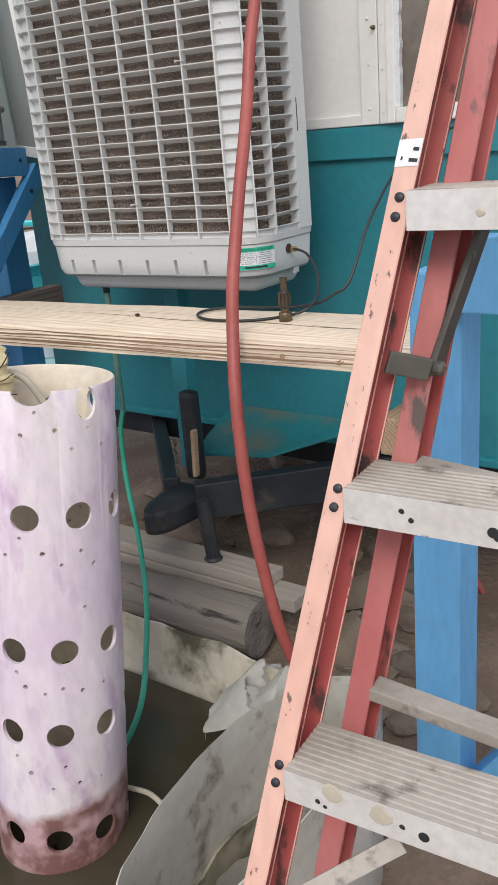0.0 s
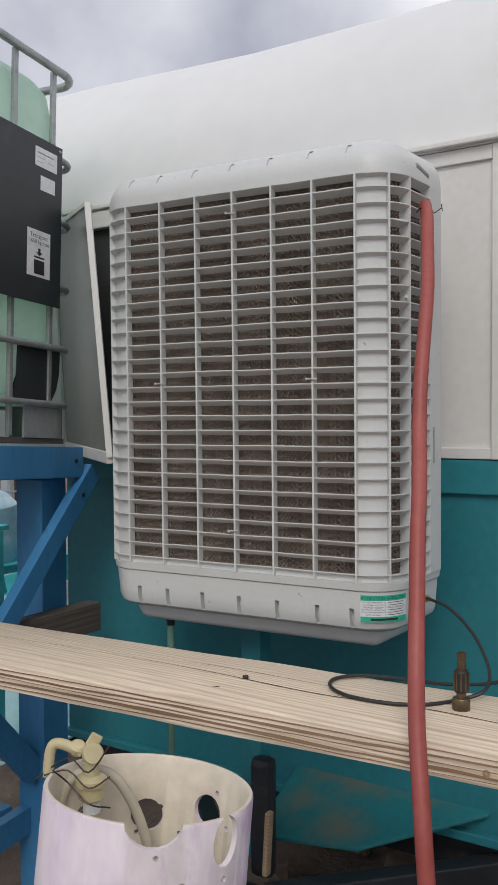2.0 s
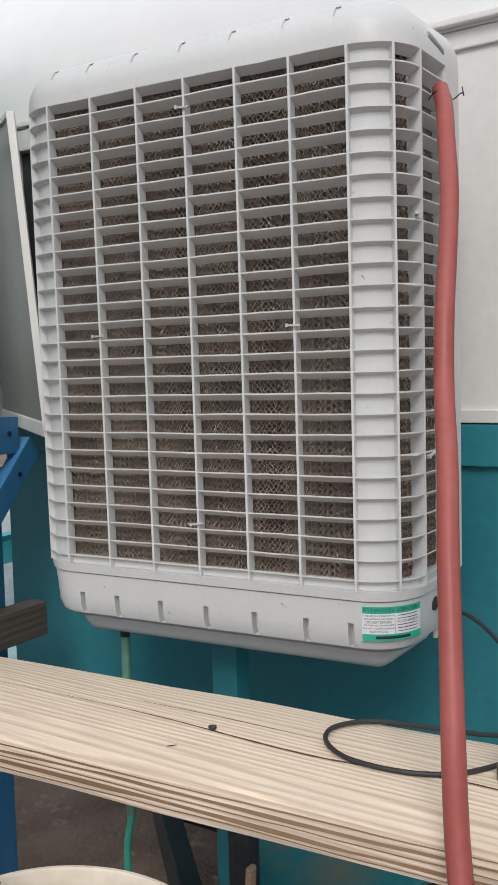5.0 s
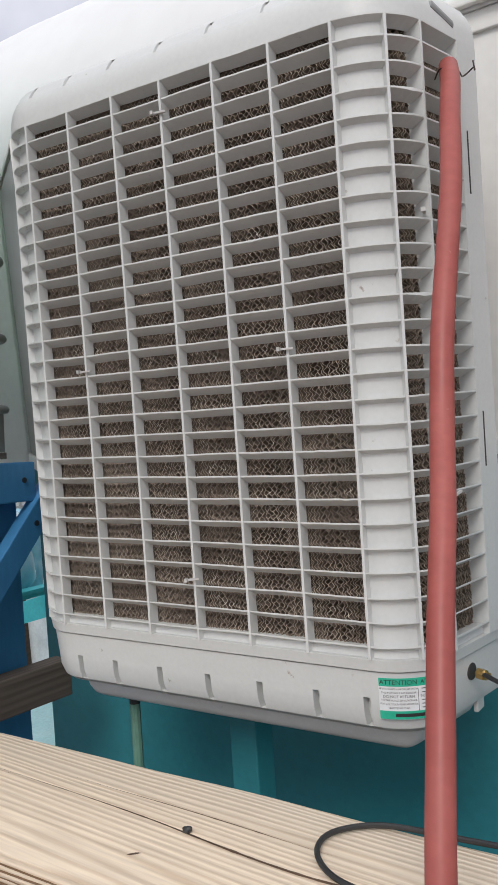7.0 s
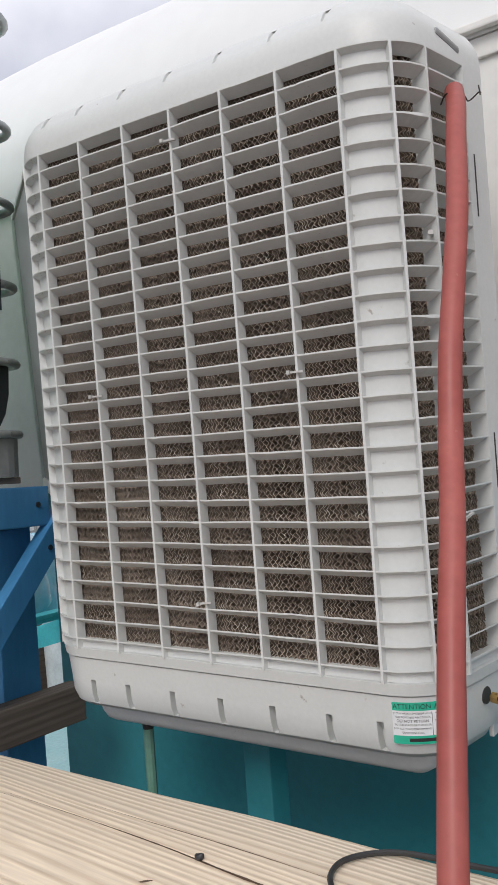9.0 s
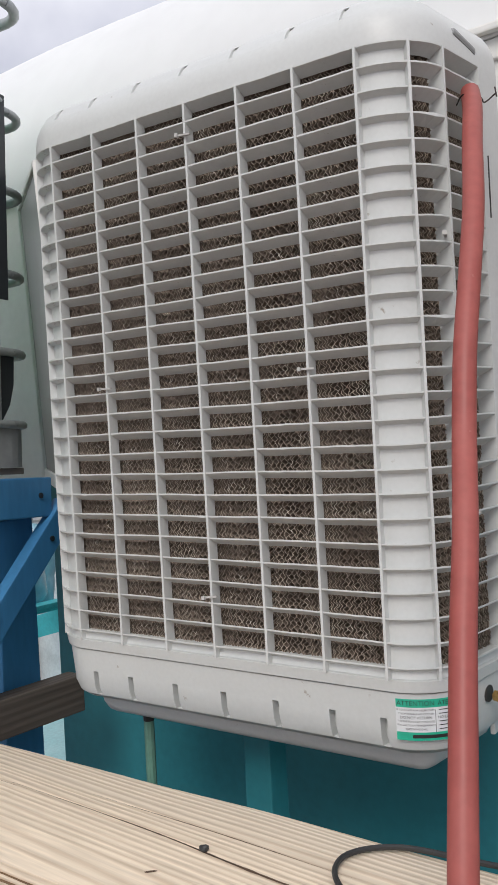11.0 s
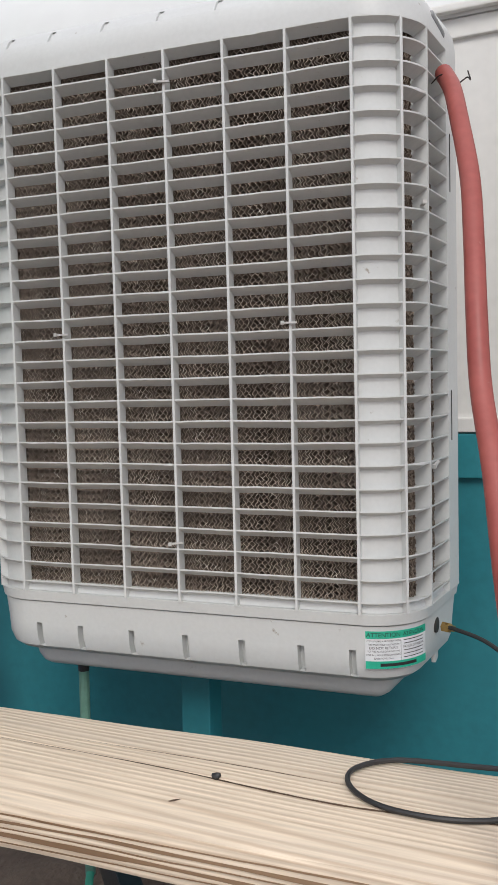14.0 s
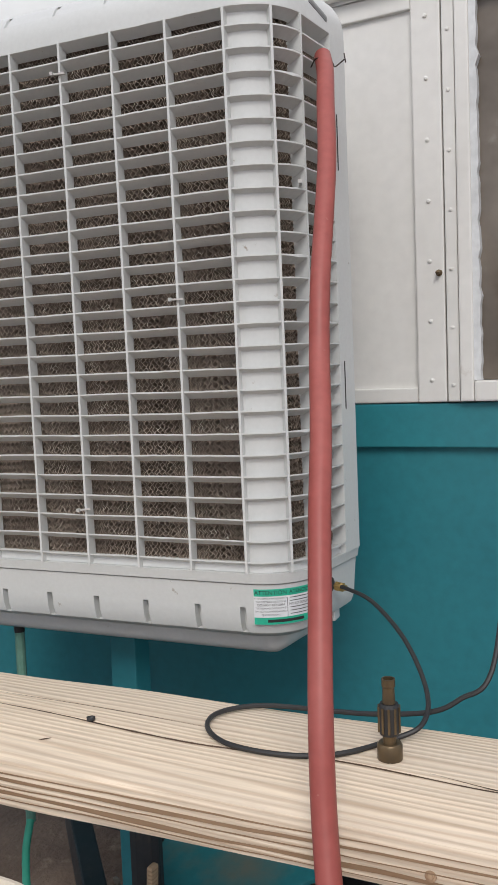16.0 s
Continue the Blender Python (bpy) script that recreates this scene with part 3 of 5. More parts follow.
c = [S_TOP, S_BOT, S_BOT_IN, S_TOP_IN]
vs = [pane.verts.new(p + o) for o in (mid, -mid) for p in c]
for f in ((0, 1, 2, 3), (7, 6, 5, 4), (0, 4, 5, 1), (1, 5, 6, 2), (2, 6, 7, 3), (3, 7, 4, 0)):
    pane.faces.new([vs[i] for i in f])
part("sash_pane", pane, SASH_GLASS, sash, "dusty grey pane")
opening = thing("window_2", (-2.37, WALL, 1.505), "dark open window behind the raised sash", "window", kind="structure")
part("frame_top", box(T_LEFT, -1.95, WALL - 0.022, WALL + 0.016, 2.285, 2.344, 0.004), WHITE_PAINT, opening)
part("sill", box(T_LEFT, -1.95, WALL - 0.022, WALL + 0.016, 1.506, 1.55, 0.004), WHITE_PAINT, opening)
part("screen", box(-2.70, -1.96, WALL + 0.004, WALL + 0.012, 1.551, 2.284), SCREEN, opening, "dark dusty insect screen")

# ---- tongue of the trailer ----
tongue = thing("trailer_tongue", (-1.75, 2.2, 0.25), "black steel trailer tongue with a teal scuffed deck plate", "trailer tongue")
plate_b = prism([(-1.845, 2.308), (-1.556, 2.353), (-1.262, 2.566), (-1.262, 2.575), (-1.86, 2.575), (-1.86, 2.40)], 0.0, 0.010, 0.002)
for v in plate_b.verts:
    v.co.z += 0.440 + 0.095 * (v.co.y - 2.335) / 0.24
part("deck_plate", plate_b, TEAL_DECK, tongue, "scuffed teal steel deck plate")
solid("wall_skirt", box(T_LEFT + 0.05, T_RIGHT - 0.05, WALL + 0.03, WALL + 0.08, 0.355, 0.453, 0.004), BLACK_STEEL, "black steel beam under the trailer wall", "beam", kind="structure")
for sx in (-1, 1):
    part("frame_rail", bar((-1.74 + sx * 0.05, 2.10, 0.365), (-1.74 + sx * 0.60, 2.66, 0.365), 0.055, 0.130, (0, 0, 1), 0.006), BLACK_STEEL, tongue)
part("coupler", prism([(-1.83, 2.16), (-1.78, 1.95), (-1.75, 1.90), (-1.71, 1.90), (-1.68, 1.95), (-1.65, 2.16)], 0.31, 0.40, 0.022), BLACK_STEEL, tongue)
part("cross_member", box(-2.45, -1.05, 2.98, 3.06, 0.27, 0.39, 0.005), BLACK_STEEL, tongue)
part("jack_tube", tube([(-1.62, 2.055, 0.40), (-1.60, 2.055, 0.19)], 0.024, 14), BLACK_STEEL, tongue)
part("jack_foot", lathe([(0.030, 0.0), (0.032, 0.004), (0.025, 0.012)], (-1.60, 2.055, 0.187), 16), BLACK_STEEL, tongue)
part("jack_head", box(-1.785, -1.722, 2.17, 2.22, 0.40, 0.72, 0.022), BLACK_STEEL, tongue)
part("jack_handle", bar((-1.718, 2.15, 0.43), (-1.708, 2.15, 0.60), 0.015, 0.026, (0, 1, 0), 0.006), PLANK_Y, tongue, "worn wooden jack handle")
for k in range(12):
    part("chain_link", lathe([(0.007, -0.003), (0.009, 0), (0.007, 0.003), (0.005, 0)], (-1.785 + 0.004 * (k % 2), 2.13, 0.56 - 0.016 * k), 8, (1 if k % 2 else 0, 0 if k % 2 else 1, 0.2)), BRACKET, tongue)

# teal post that carries the cooler
post = solid("support_post", box(-1.852, -1.787, 2.235, 2.29, 0.412, 1.074, 0.004), TEAL, "slim teal painted post under the cooler", "post")

# ---- evaporative cooler ----
C0, C1, YF, YB, R = -2.0546, -1.418, 2.054, 2.309, 0.104
X1 = C1 + R
GT, GB = 2.171, 1.238
TURN, FLARE = 82.0, math.tan(radians(8.0))


def side_x(y, side=1):
    """Where the slightly flared side of the cooler stands at a depth y."""
    t = radians(TURN)
    out = R * math.sin(t) + (y - YF - R * (1 - math.cos(t))) * FLARE
    return C1 + out if side == 1 else C0 - out


def cooler_perimeter(notches=(), half=0.006):
    """The outline from the back of one side round the front to the back of the other: place, outward normal, notch flag."""
    t = radians(TURN)
    out = [(side_x(YB, -1), YB, -math.sin(t), -math.cos(t), 0)]
    for k in range(10, 0, -1):
        a = t * k / 10
        out.append((C0 - R * math.sin(a), YF + R - R * math.cos(a), -math.sin(a), -math.cos(a), 0))
    out.append((C0, YF, 0, -1, 0))
    for x in notches:
        out += [(x - half - 0.0006, YF, 0, -1, 0), (x - half, YF, 0, -1, 1), (x + half, YF, 0, -1, 1), (x + half + 0.0006, YF, 0, -1, 0)]
    out.append((C1, YF, 0, -1, 0))
    for k in range(1, 11):
        a = t * k / 10
        out.append((C1 + R * math.sin(a), YF + R - R * math.cos(a), math.sin(a), -math.cos(a), 0))
    return out + [(side_x(YB), YB, math.sin(t), -math.cos(t), 0)]


def cooler_shell(layers, notches=(), depth=0.014, half=0.006):
    """A shell of the cooler's outline: layers of (height, inset, is notched), closed at the back, above and below."""
    b = bmesh.new()
    peri = cooler_perimeter(notches, half)
    rows = []
    for z, inset, notched in layers:
        rows.append([b.verts.new((x - nx * (inset + depth * flag * notched), y - ny * (inset + depth * flag * notched), z)) for x, y, nx, ny, flag in peri])
    for r, s in zip(rows, rows[1:]):
        for i in range(len(peri)):
            j = (i + 1) % len(peri)
            b.faces.new((r[i], r[j], s[j], s[i]))
    b.faces.new(rows[0][::-1])
    b.faces.new(rows[-1])
    return b


RIBS = [C0 + 0.1061 * k for k in range(7)]
NOTCHES = [C0 + 0.020] + [x + 0.002 for x in RIBS[1:6]] + [C1 - 0.016]
SLOTS = [C0 + 0.007] + [x - 0.012 for x in RIBS[1:6]] + [C1 - 0.022]
cooler = thing("evaporative_cooler", (-1.748, 2.2, 1.09), "grey-white plastic evaporative cooler with louvred grille and brown wet pads", "air cooler")
part("top_cap", cooler_shell([(GT, 0.0, 0), (2.190, 0.001, 0), (2.206, 0.004, 0), (2.2225, 0.0115, 0), (2.223, 0.012, 1), (2.2375, 0.0215, 1), (2.2440, 0.0290, 1), (2.2444, 0.0295, 0), (2.2505, 0.0380, 0), (2.259, 0.060, 0), (2.264, 0.10, 0)], SLOTS, 0.0050, 0.0045), COOLER, cooler, "rounded top cap with moulded slots", smooth=True)
part("skirt", cooler_shell([(1.119, 0.050, 0), (1.1195, 0.034, 0), (1.128, 0.023, 0), (1.1285, 0.022, 1), (1.146, 0.015, 1), (1.175, 0.013, 1), (1.1753, 0.013, 0), (1.217, 0.009, 0), (1.2175, 0.0125, 0), (1.2195, 0.0125, 0), (1.220, 0.005, 0), (1.232, 0.003, 0), (GB, 0.002, 0)], NOTCHES, 0.016, 0.0055), COOLER, cooler, "lower skirt with moulded notches", smooth=True)
tray = cooler_shell([(1.072, 0.098, 0), (1.073, 0.087, 0), (1.080, 0.076, 0), (1.094, 0.067, 0), (1.1195, 0.060, 0)])
part("drip_tray", tray, COOLER, cooler, smooth=True)
# box coloured near-black so that the gaps between pad sheets look shaded
part("inner_body", box(C0 - 0.02, C1 + 0.02, YF + 0.085, YB - 0.002, GB, GT), COOLER_SHADE, cooler)
SIDE_END = YF + 0.195
for side in (1, -1):
    flank = prism([(side_x(SIDE_END, side), SIDE_END), (side_x(YB, side), YB), (side_x(YB, side) - side * 0.014, YB), (side_x(SIDE_END, side) - side * 0.036, SIDE_END)], GB, GT)
    part("side_wall", flank, COOLER, cooler)
part("duct", box(-2.03, -1.47, YB, WALL + 0.06, 1.30, 2.12), COOLER, cooler)
# side slots: thin near-black strips on the surface, painted as the slots' shade
for z0, z1 in ((1.936, 2.034), (1.505, 1.593)):
    xs = side_x(YF + 0.213)
    part("side_slot", box(xs - 0.001, xs + 0.0012, YF + 0.212, YF + 0.215, z0, z1), COOLER_SHADE, cooler)
# moulded grip in the cap's corner
part("cap_grip", bar((side_x(YF + 0.125) - 0.0065, YF + 0.125, 2.206), (side_x(YF + 0.190) - 0.0045, YF + 0.190, 2.190), 0.012, 0.012, (0, 0, 1), 0.005), ZINC, cooler, "grey moulded grip recess")
# ledge below the last louvre
part("grille_sill", cooler_shell([(GB - 0.001, 0.0260, 0), (GB + 0.0005, 0.010, 0), (GB + 0.015, 0.013, 0), (GB + 0.0155, 0.026, 0)]), COOLER, cooler)


DEEP = 0.0215
SLAT_TOP, SLAT_STEP = 2.140, 0.03675


def slat_mesh(seed):
    """One louvre: it runs round both corners, its front edge high and its inner edge low, a little warped and chipped."""
    b = bmesh.new()
    peri = cooler_perimeter()[1:-1]
    i = next(k for k, p in enumerate(peri) if p[0] > -1.9)
    a, c = peri[i - 1], peri[i]
    peri[i:i] = [(a[0] + (c[0] - a[0]) * k / 60, YF, 0, -1, 0) for k in range(1, 60)]
    t = radians(TURN)
    peri = [(side_x(SIDE_END, -1), SIDE_END, -math.sin(t), -math.cos(t), 0)] + peri + [(side_x(SIDE_END), SIDE_END, math.sin(t), -math.cos(t), 0)]
    rows = []
    for x, y, nx, ny, _ in peri:
        w = 0.0014 * noise.noise(Vector((x * 7, seed * 3.1, 0))) + 0.0006 * noise.noise(Vector((x * 60, seed * 3.1, 2)))
        e = 0.0008 * noise.noise(Vector((x * 90, seed * 1.9, 5)))
        nick = max(noise.noise(Vector((x * 70, seed * 5.3, 9))) - 0.5, 0.0) * 0.007
        rows.append([b.verts.new((x - nx * d, y - ny * d, z + w)) for d, z in ((e, 0.0012 + nick * 0.3), (e - nick * 0.4, -0.0014 - nick), (DEEP, -0.0125), (DEEP, -0.0109))])
    for r, s in zip(rows, rows[1:]):
        for i in range(4):
            b.faces.new((r[i], r[(i + 1) % 4], s[(i + 1) % 4], s[i]))
    return b


def rib_mesh(z0, z1, wide=0.0044, deep=DEEP):
    return box(-wide / 2, wide / 2, 0.0, deep, z0, z1)


slat_kinds = [mesh_of(slat_mesh(k), "slat", COOLER) for k in range(8)]
for k in range(-1, 25):
    ob = new("slat", slat_kinds[(k * 5) % 8])
    ob.parent = cooler
    ob.matrix_local = Matrix.Translation(Vector((0, 0, SLAT_TOP - SLAT_STEP * k if k >= 0 else GT)) - ORIGIN[cooler])
rib_me = mesh_of(rib_mesh(GB, GT), "rib", COOLER)
rib_deep = mesh_of(rib_mesh(GB, GT, 0.0044, 0.028), "rib", COOLER)
places = [(x, YF - 0.0012, 0, rib_me) for x in RIBS]
for side in (1, -1):
    cx = C1 if side == 1 else C0
    for a, me in ((44.0, rib_me), (80.0, rib_deep)):
        t = radians(a)
        places.append((cx + side * (R + 0.001) * math.sin(t), YF + R - (R + 0.001) * math.cos(t), side * a, me))
for x, y, turn, me in places:
    ob = new("rib", me)
    ob.parent = cooler
    ob.matrix_local = Matrix.Translation(Vector((x, y, 0)) - ORIGIN[cooler]) @ Matrix.Rotation(radians(turn), 4, "Z")


def corner_plate(side):
    """The blind curved plate between the front's last rib and the corner rib."""
    b = bmesh.new()
    cx = C1 if side == 1 else C0
    rows = []
    for k in range(9):
        t = radians(44.0 * k / 8)
        rows.append([b.verts.new((cx + side * r * math.sin(t), YF + R - r * math.cos(t), z)) for r, z in ((R - 0.012, GB), (R - 0.012, GT), (R - 0.015, GT), (R - 0.015, GB))])
    for r, s in zip(rows, rows[1:]):
        for i in range(4):
            b.faces.new((r[i], r[(i + 1) % 4], s[(i + 1) % 4], s[i]))
    return b


part("corner_plate", corner_plate(1), COOLER, cooler, smooth=True)
part("corner_plate", corner_plate(-1), COOLER, cooler, smooth=True)


def pad_mesh(stations, z0, z1, pitch=0.0125, deep=0.032, gauge=0.0007, seed=1):
    """Fluted paper sheets standing side by side: the edge of each waves softly from side to side, neighbours now with and now against
    each other, and the flutes lean inwards. A station is the place of one sheet and the way that the pad faces there."""
    rnd = random.Random(seed)
    verts, faces = [], []
    n = int((z1 - z0) / (pitch / 6))
    for s, (x, y, nx, ny) in enumerate(stations):
        out, along = Vector((nx, ny, 0)), Vector((-ny, nx, 0))
        base = Vector((x, y, 0)) + along * rnd.uniform(-0.0008, 0.0008)
        flip = rnd.choice((0.0, 0.4, 0.8, 1.3, 2.7))
        amp, rise = rnd.uniform(0.0020, 0.0034), (0.012 if s % 2 else -0.010)
        drift = rnd.uniform(0, 100)
        for k in range(n + 1):
            z = z0 + k * pitch / 6
            wob = noise.noise(Vector((drift, z * 30, 0)))
            a = amp * (1 + 0.5 * wob) * math.sin(2 * math.pi * z / pitch + flip + 0.9 * wob)
            torn = 0.0035 * max(noise.noise(Vector((drift, z * 70, 7))), -0.2)
            p = base + along * a - out * torn
            q = base + along * (a * 0.5) - out * deep
            o = along * gauge
            i = len(verts)
            verts += [(*(q - o).xy, z + rise), (*(p - o).xy, z), (*(p + o).xy, z), (*(q + o).xy, z + rise)]
            if k:
                faces += [(i - 4 + m, i - 3 + m, i + 1 + m, i + m) for m in range(3)]
    me = bpy.data.meshes.new("pad")
    me.from_pydata(verts, [], faces)
    # front edges take the dusty, lit colour; flanks the one with painted depth shade
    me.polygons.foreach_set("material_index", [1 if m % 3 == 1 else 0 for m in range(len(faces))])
    b = bmesh.new()
    b.from_mesh(me)
    bpy.data.meshes.remove(me)
    return b


def pad_stations(side, step=0.0054):
    """Places along the corner and side, behind the louvres."""
    back, t = R - DEEP - 0.004, radians(TURN)
    cx = C1 if side == 1 else C0
    n = int(back * t / step)
    out = [(cx + side * back * math.sin(t * k / n), YF + R - back * math.cos(t * k / n), side * math.sin(t * k / n), -math.cos(t * k / n)) for k in range(n // 2, n + 1)]
    x, y = out[-1][:2]
    return out + [(x + side * math.cos(t) * step * k, y + math.sin(t) * step * k, side * math.sin(t), -math.cos(t)) for k in range(1, 22)]


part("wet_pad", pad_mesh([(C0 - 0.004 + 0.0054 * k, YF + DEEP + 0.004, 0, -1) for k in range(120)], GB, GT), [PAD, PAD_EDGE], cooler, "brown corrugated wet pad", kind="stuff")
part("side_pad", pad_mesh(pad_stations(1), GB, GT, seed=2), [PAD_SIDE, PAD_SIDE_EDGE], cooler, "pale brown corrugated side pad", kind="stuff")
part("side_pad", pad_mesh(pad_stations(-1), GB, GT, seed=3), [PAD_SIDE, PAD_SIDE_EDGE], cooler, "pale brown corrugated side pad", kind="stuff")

# ---- plank rail and its supports ----
def plank_place(x, y, z):
    """From the plank's own length, width and height to the world."""
    return Vector((x, y + 1.752 + 0.050 * (x + 1.6), z + 1.0470 + 0.006 * (x + 1.6)))


plank = thing("plank", (-1.6, 1.75, 1.02), "thick sawn pine plank with knots, cracks and dark grain", "plank")
pb = cut_long(box(-2.60, -0.653, -0.145, 0.147, -0.036, 0.0275, 0.010), 0, 48)
roughen(pb, 0.0035, 0.25, 2.0, (0, 1, 1))
for v in pb.verts:
    v.co = plank_place(*v.co)
part("board", pb, PLANK, plank, smooth=True)


def unevenness(x, y, z):
    return noise.noise_vector(Vector((x, y, z)) / 0.25 + Vector((2.0, 3.4, -2.0)))


def crack(points, wide, name="crack"):
    """A dark split that follows the grain, tapering at both ends."""
    b = bmesh.new()
    path = smooth_path([Vector((x, y, 0)) for x, y in points], 10)
    n = len(path) - 1
    rows = []
    for k, p in enumerate(path):
        w = wide * math.sin(math.pi * min(max(k / n, 0.03), 0.97)) * (0.6 + 0.8 * abs(noise.noise(Vector((p.x * 30, 1, 0)))))
        low = plank_place(p.x, p.y - w, 0.0281)
        high = plank_place(p.x, p.y + w, 0.0281)
        s = (p.y + 0.135) / 0.26
        for q in (low, high):
            q.z += 0.0035 * ((1 - s) * unevenness(p.x, -0.135, 0.0275)[2] + s * unevenness(p.x, 0.125, 0.0275)[2])
        rows.append((b.verts.new(low), b.verts.new(high)))
    for r, s in zip(rows, rows[1:]):
        b.faces.new((r[0], s[0], s[1], r[1]))
    return part(name, b, SPLIT, plank)


crack([(-1.95, 0.034), (-1.75, 0.024), (-1.60, 0.013), (-1.46, -0.002), (-1.34, -0.009), (-1.24, -0.004), (-1.15, 0.003), (-1.05, -0.003), (-0.95, -0.012), (-0.84, -0.009), (-0.69, 0.002)], 0.0030)
crack([(-1.80, 0.065), (-1.62, 0.058), (-1.48, 0.052), (-1.33, 0.046)], 0.0010)
crack([(-1.03, 0.010), (-0.92, -0.010), (-0.80, -0.006), (-0.69, 0.010)], 0.0022)
crack([(-2.35, 0.02), (-2.1, 0.03), (-1.9, 0.028)], 0.0007)
crack([(-1.560, -0.071), (-1.556, -0.068), (-1.551, -0.064), (-1.546, -0.060)], 0.0055, "stain")
for x, y, z, r in ((-0.845, -0.1452, -0.006, 0.016), (-0.985, -0.1452, -0.010, 0.007)):
    k = lathe([(r, -0.004), (r * 0.9, 0.0008), (r * 0.55, 0.0004), (r * 0.45, 0.0014), (r * 0.1, 0.001)], plank_place(x, y, z), 16, (0, -1, 0.15))
    part("knot", k, KNOT, plank, "dark knot in the plank's edge", smooth=True)


def growth_band(x0, x1, z, wide, seed):
    """A dark growth ring that wavers along the plank's sawn front edge."""
    b = bmesh.new()
    rows = []
    for k in range(49):
        x = x0 + (x1 - x0) * k / 48
        w = wide * math.sin(math.pi * min(max(k / 48, 0.05), 0.95)) ** 0.5 * (0.7 + 0.5 * noise.noise(Vector((x * 7, seed, 0))))
        c = z + 0.004 * noise.noise(Vector((x * 2.5, seed * 3.1, 1))) + 0.0012 * noise.noise(Vector((x * 14, seed, 4)))
        pair = []
        for h in (c - w, c + w):
            s = (h + 0.026) / 0.0435
            out = (1 - s) * unevenness(x, -0.145, -0.026)[1] + s * unevenness(x, -0.145, 0.0175)[1]
            pair.append(b.verts.new(plank_place(x, -0.1467 + out * 0.0035, h)))
        rows.append(pair)
    for r, s in zip(rows, rows[1:]):
        b.faces.new((r[0], s[0], s[1], r[1]))
    part("growth_band", b, GRAIN_BAND, plank)


for x0, x1, z, wide, seed in ((-2.5, -0.66, 0.013, 0.0016, 1.3), (-2.5, -0.66, 0.003, 0.0036, 2.7), (-2.2, -0.70, -0.006, 0.0014, 4.1), (-2.5, -0.66, -0.015, 0.0042, 5.9), (-2.4, -0.9, -0.0235, 0.0015, 7.3)):
    growth_band(x0, x1, z, wide, seed)
solid("cross_board", box(-2.55, -2.49, 1.55, 2.375, 0.925, 1.018, 0.004), BOARD_DARK, "dark weathered board carrying the plank", "board")
solid("timber", box(-0.745, -0.657, 1.63, 1.79, 0.845, 0.930, 0.006), PLANK_Y, "rough pine timber end below the plank", "timber")

# ---- hoses ----
hose_pts = [(-1.307, 2.2, 2.115), (-1.283, 2.15, 2.07), (-1.26, 2.09, 2.0), (-1.233, 2.022, 1.9), (-1.218, 1.966, 1.8), (-1.206, 1.915, 1.7), (-1.194, 1.876, 1.6), (-1.168, 1.811, 1.5), (-1.147, 1.749, 1.4), (-1.125, 1.69, 1.3), (-1.104, 1.634, 1.2),
            (-1.088, 1.598, 1.1), (-1.065, 1.559, 1.0), (-1.049, 1.537, 0.9), (-1.032, 1.525, 0.75), (-1.008, 1.52, 0.6), (-0.973, 1.53, 0.4), (-0.933, 1.575, 0.2), (-0.888, 1.62, 0.0), (-0.838, 1.66, -0.15), (-0.748, 1.68, -0.2), (-0.538, 1.72, -0.17)]
hose = thing("red_hose", (-1.0, 1.5, -0.2), "red rubber hose tied to the cooler and hanging down", "hose")
part("hose_tube", tube(smooth_path(hose_pts, 6), 0.0145, 14), HOSE, hose, smooth=True)
part("tie_wire", tube(smooth_path([(-1.325, 2.19, 2.098), (-1.303, 2.165, 2.101), (-1.283, 2.178, 2.096), (-1.285, 2.20, 2.094), (-1.27, 2.205, 2.104), (-1.262, 2.19, 2.094), (-1.268, 2.2, 2.112)], 5), 0.0012, 6), WIRE, hose, "twisted dark tie wire")
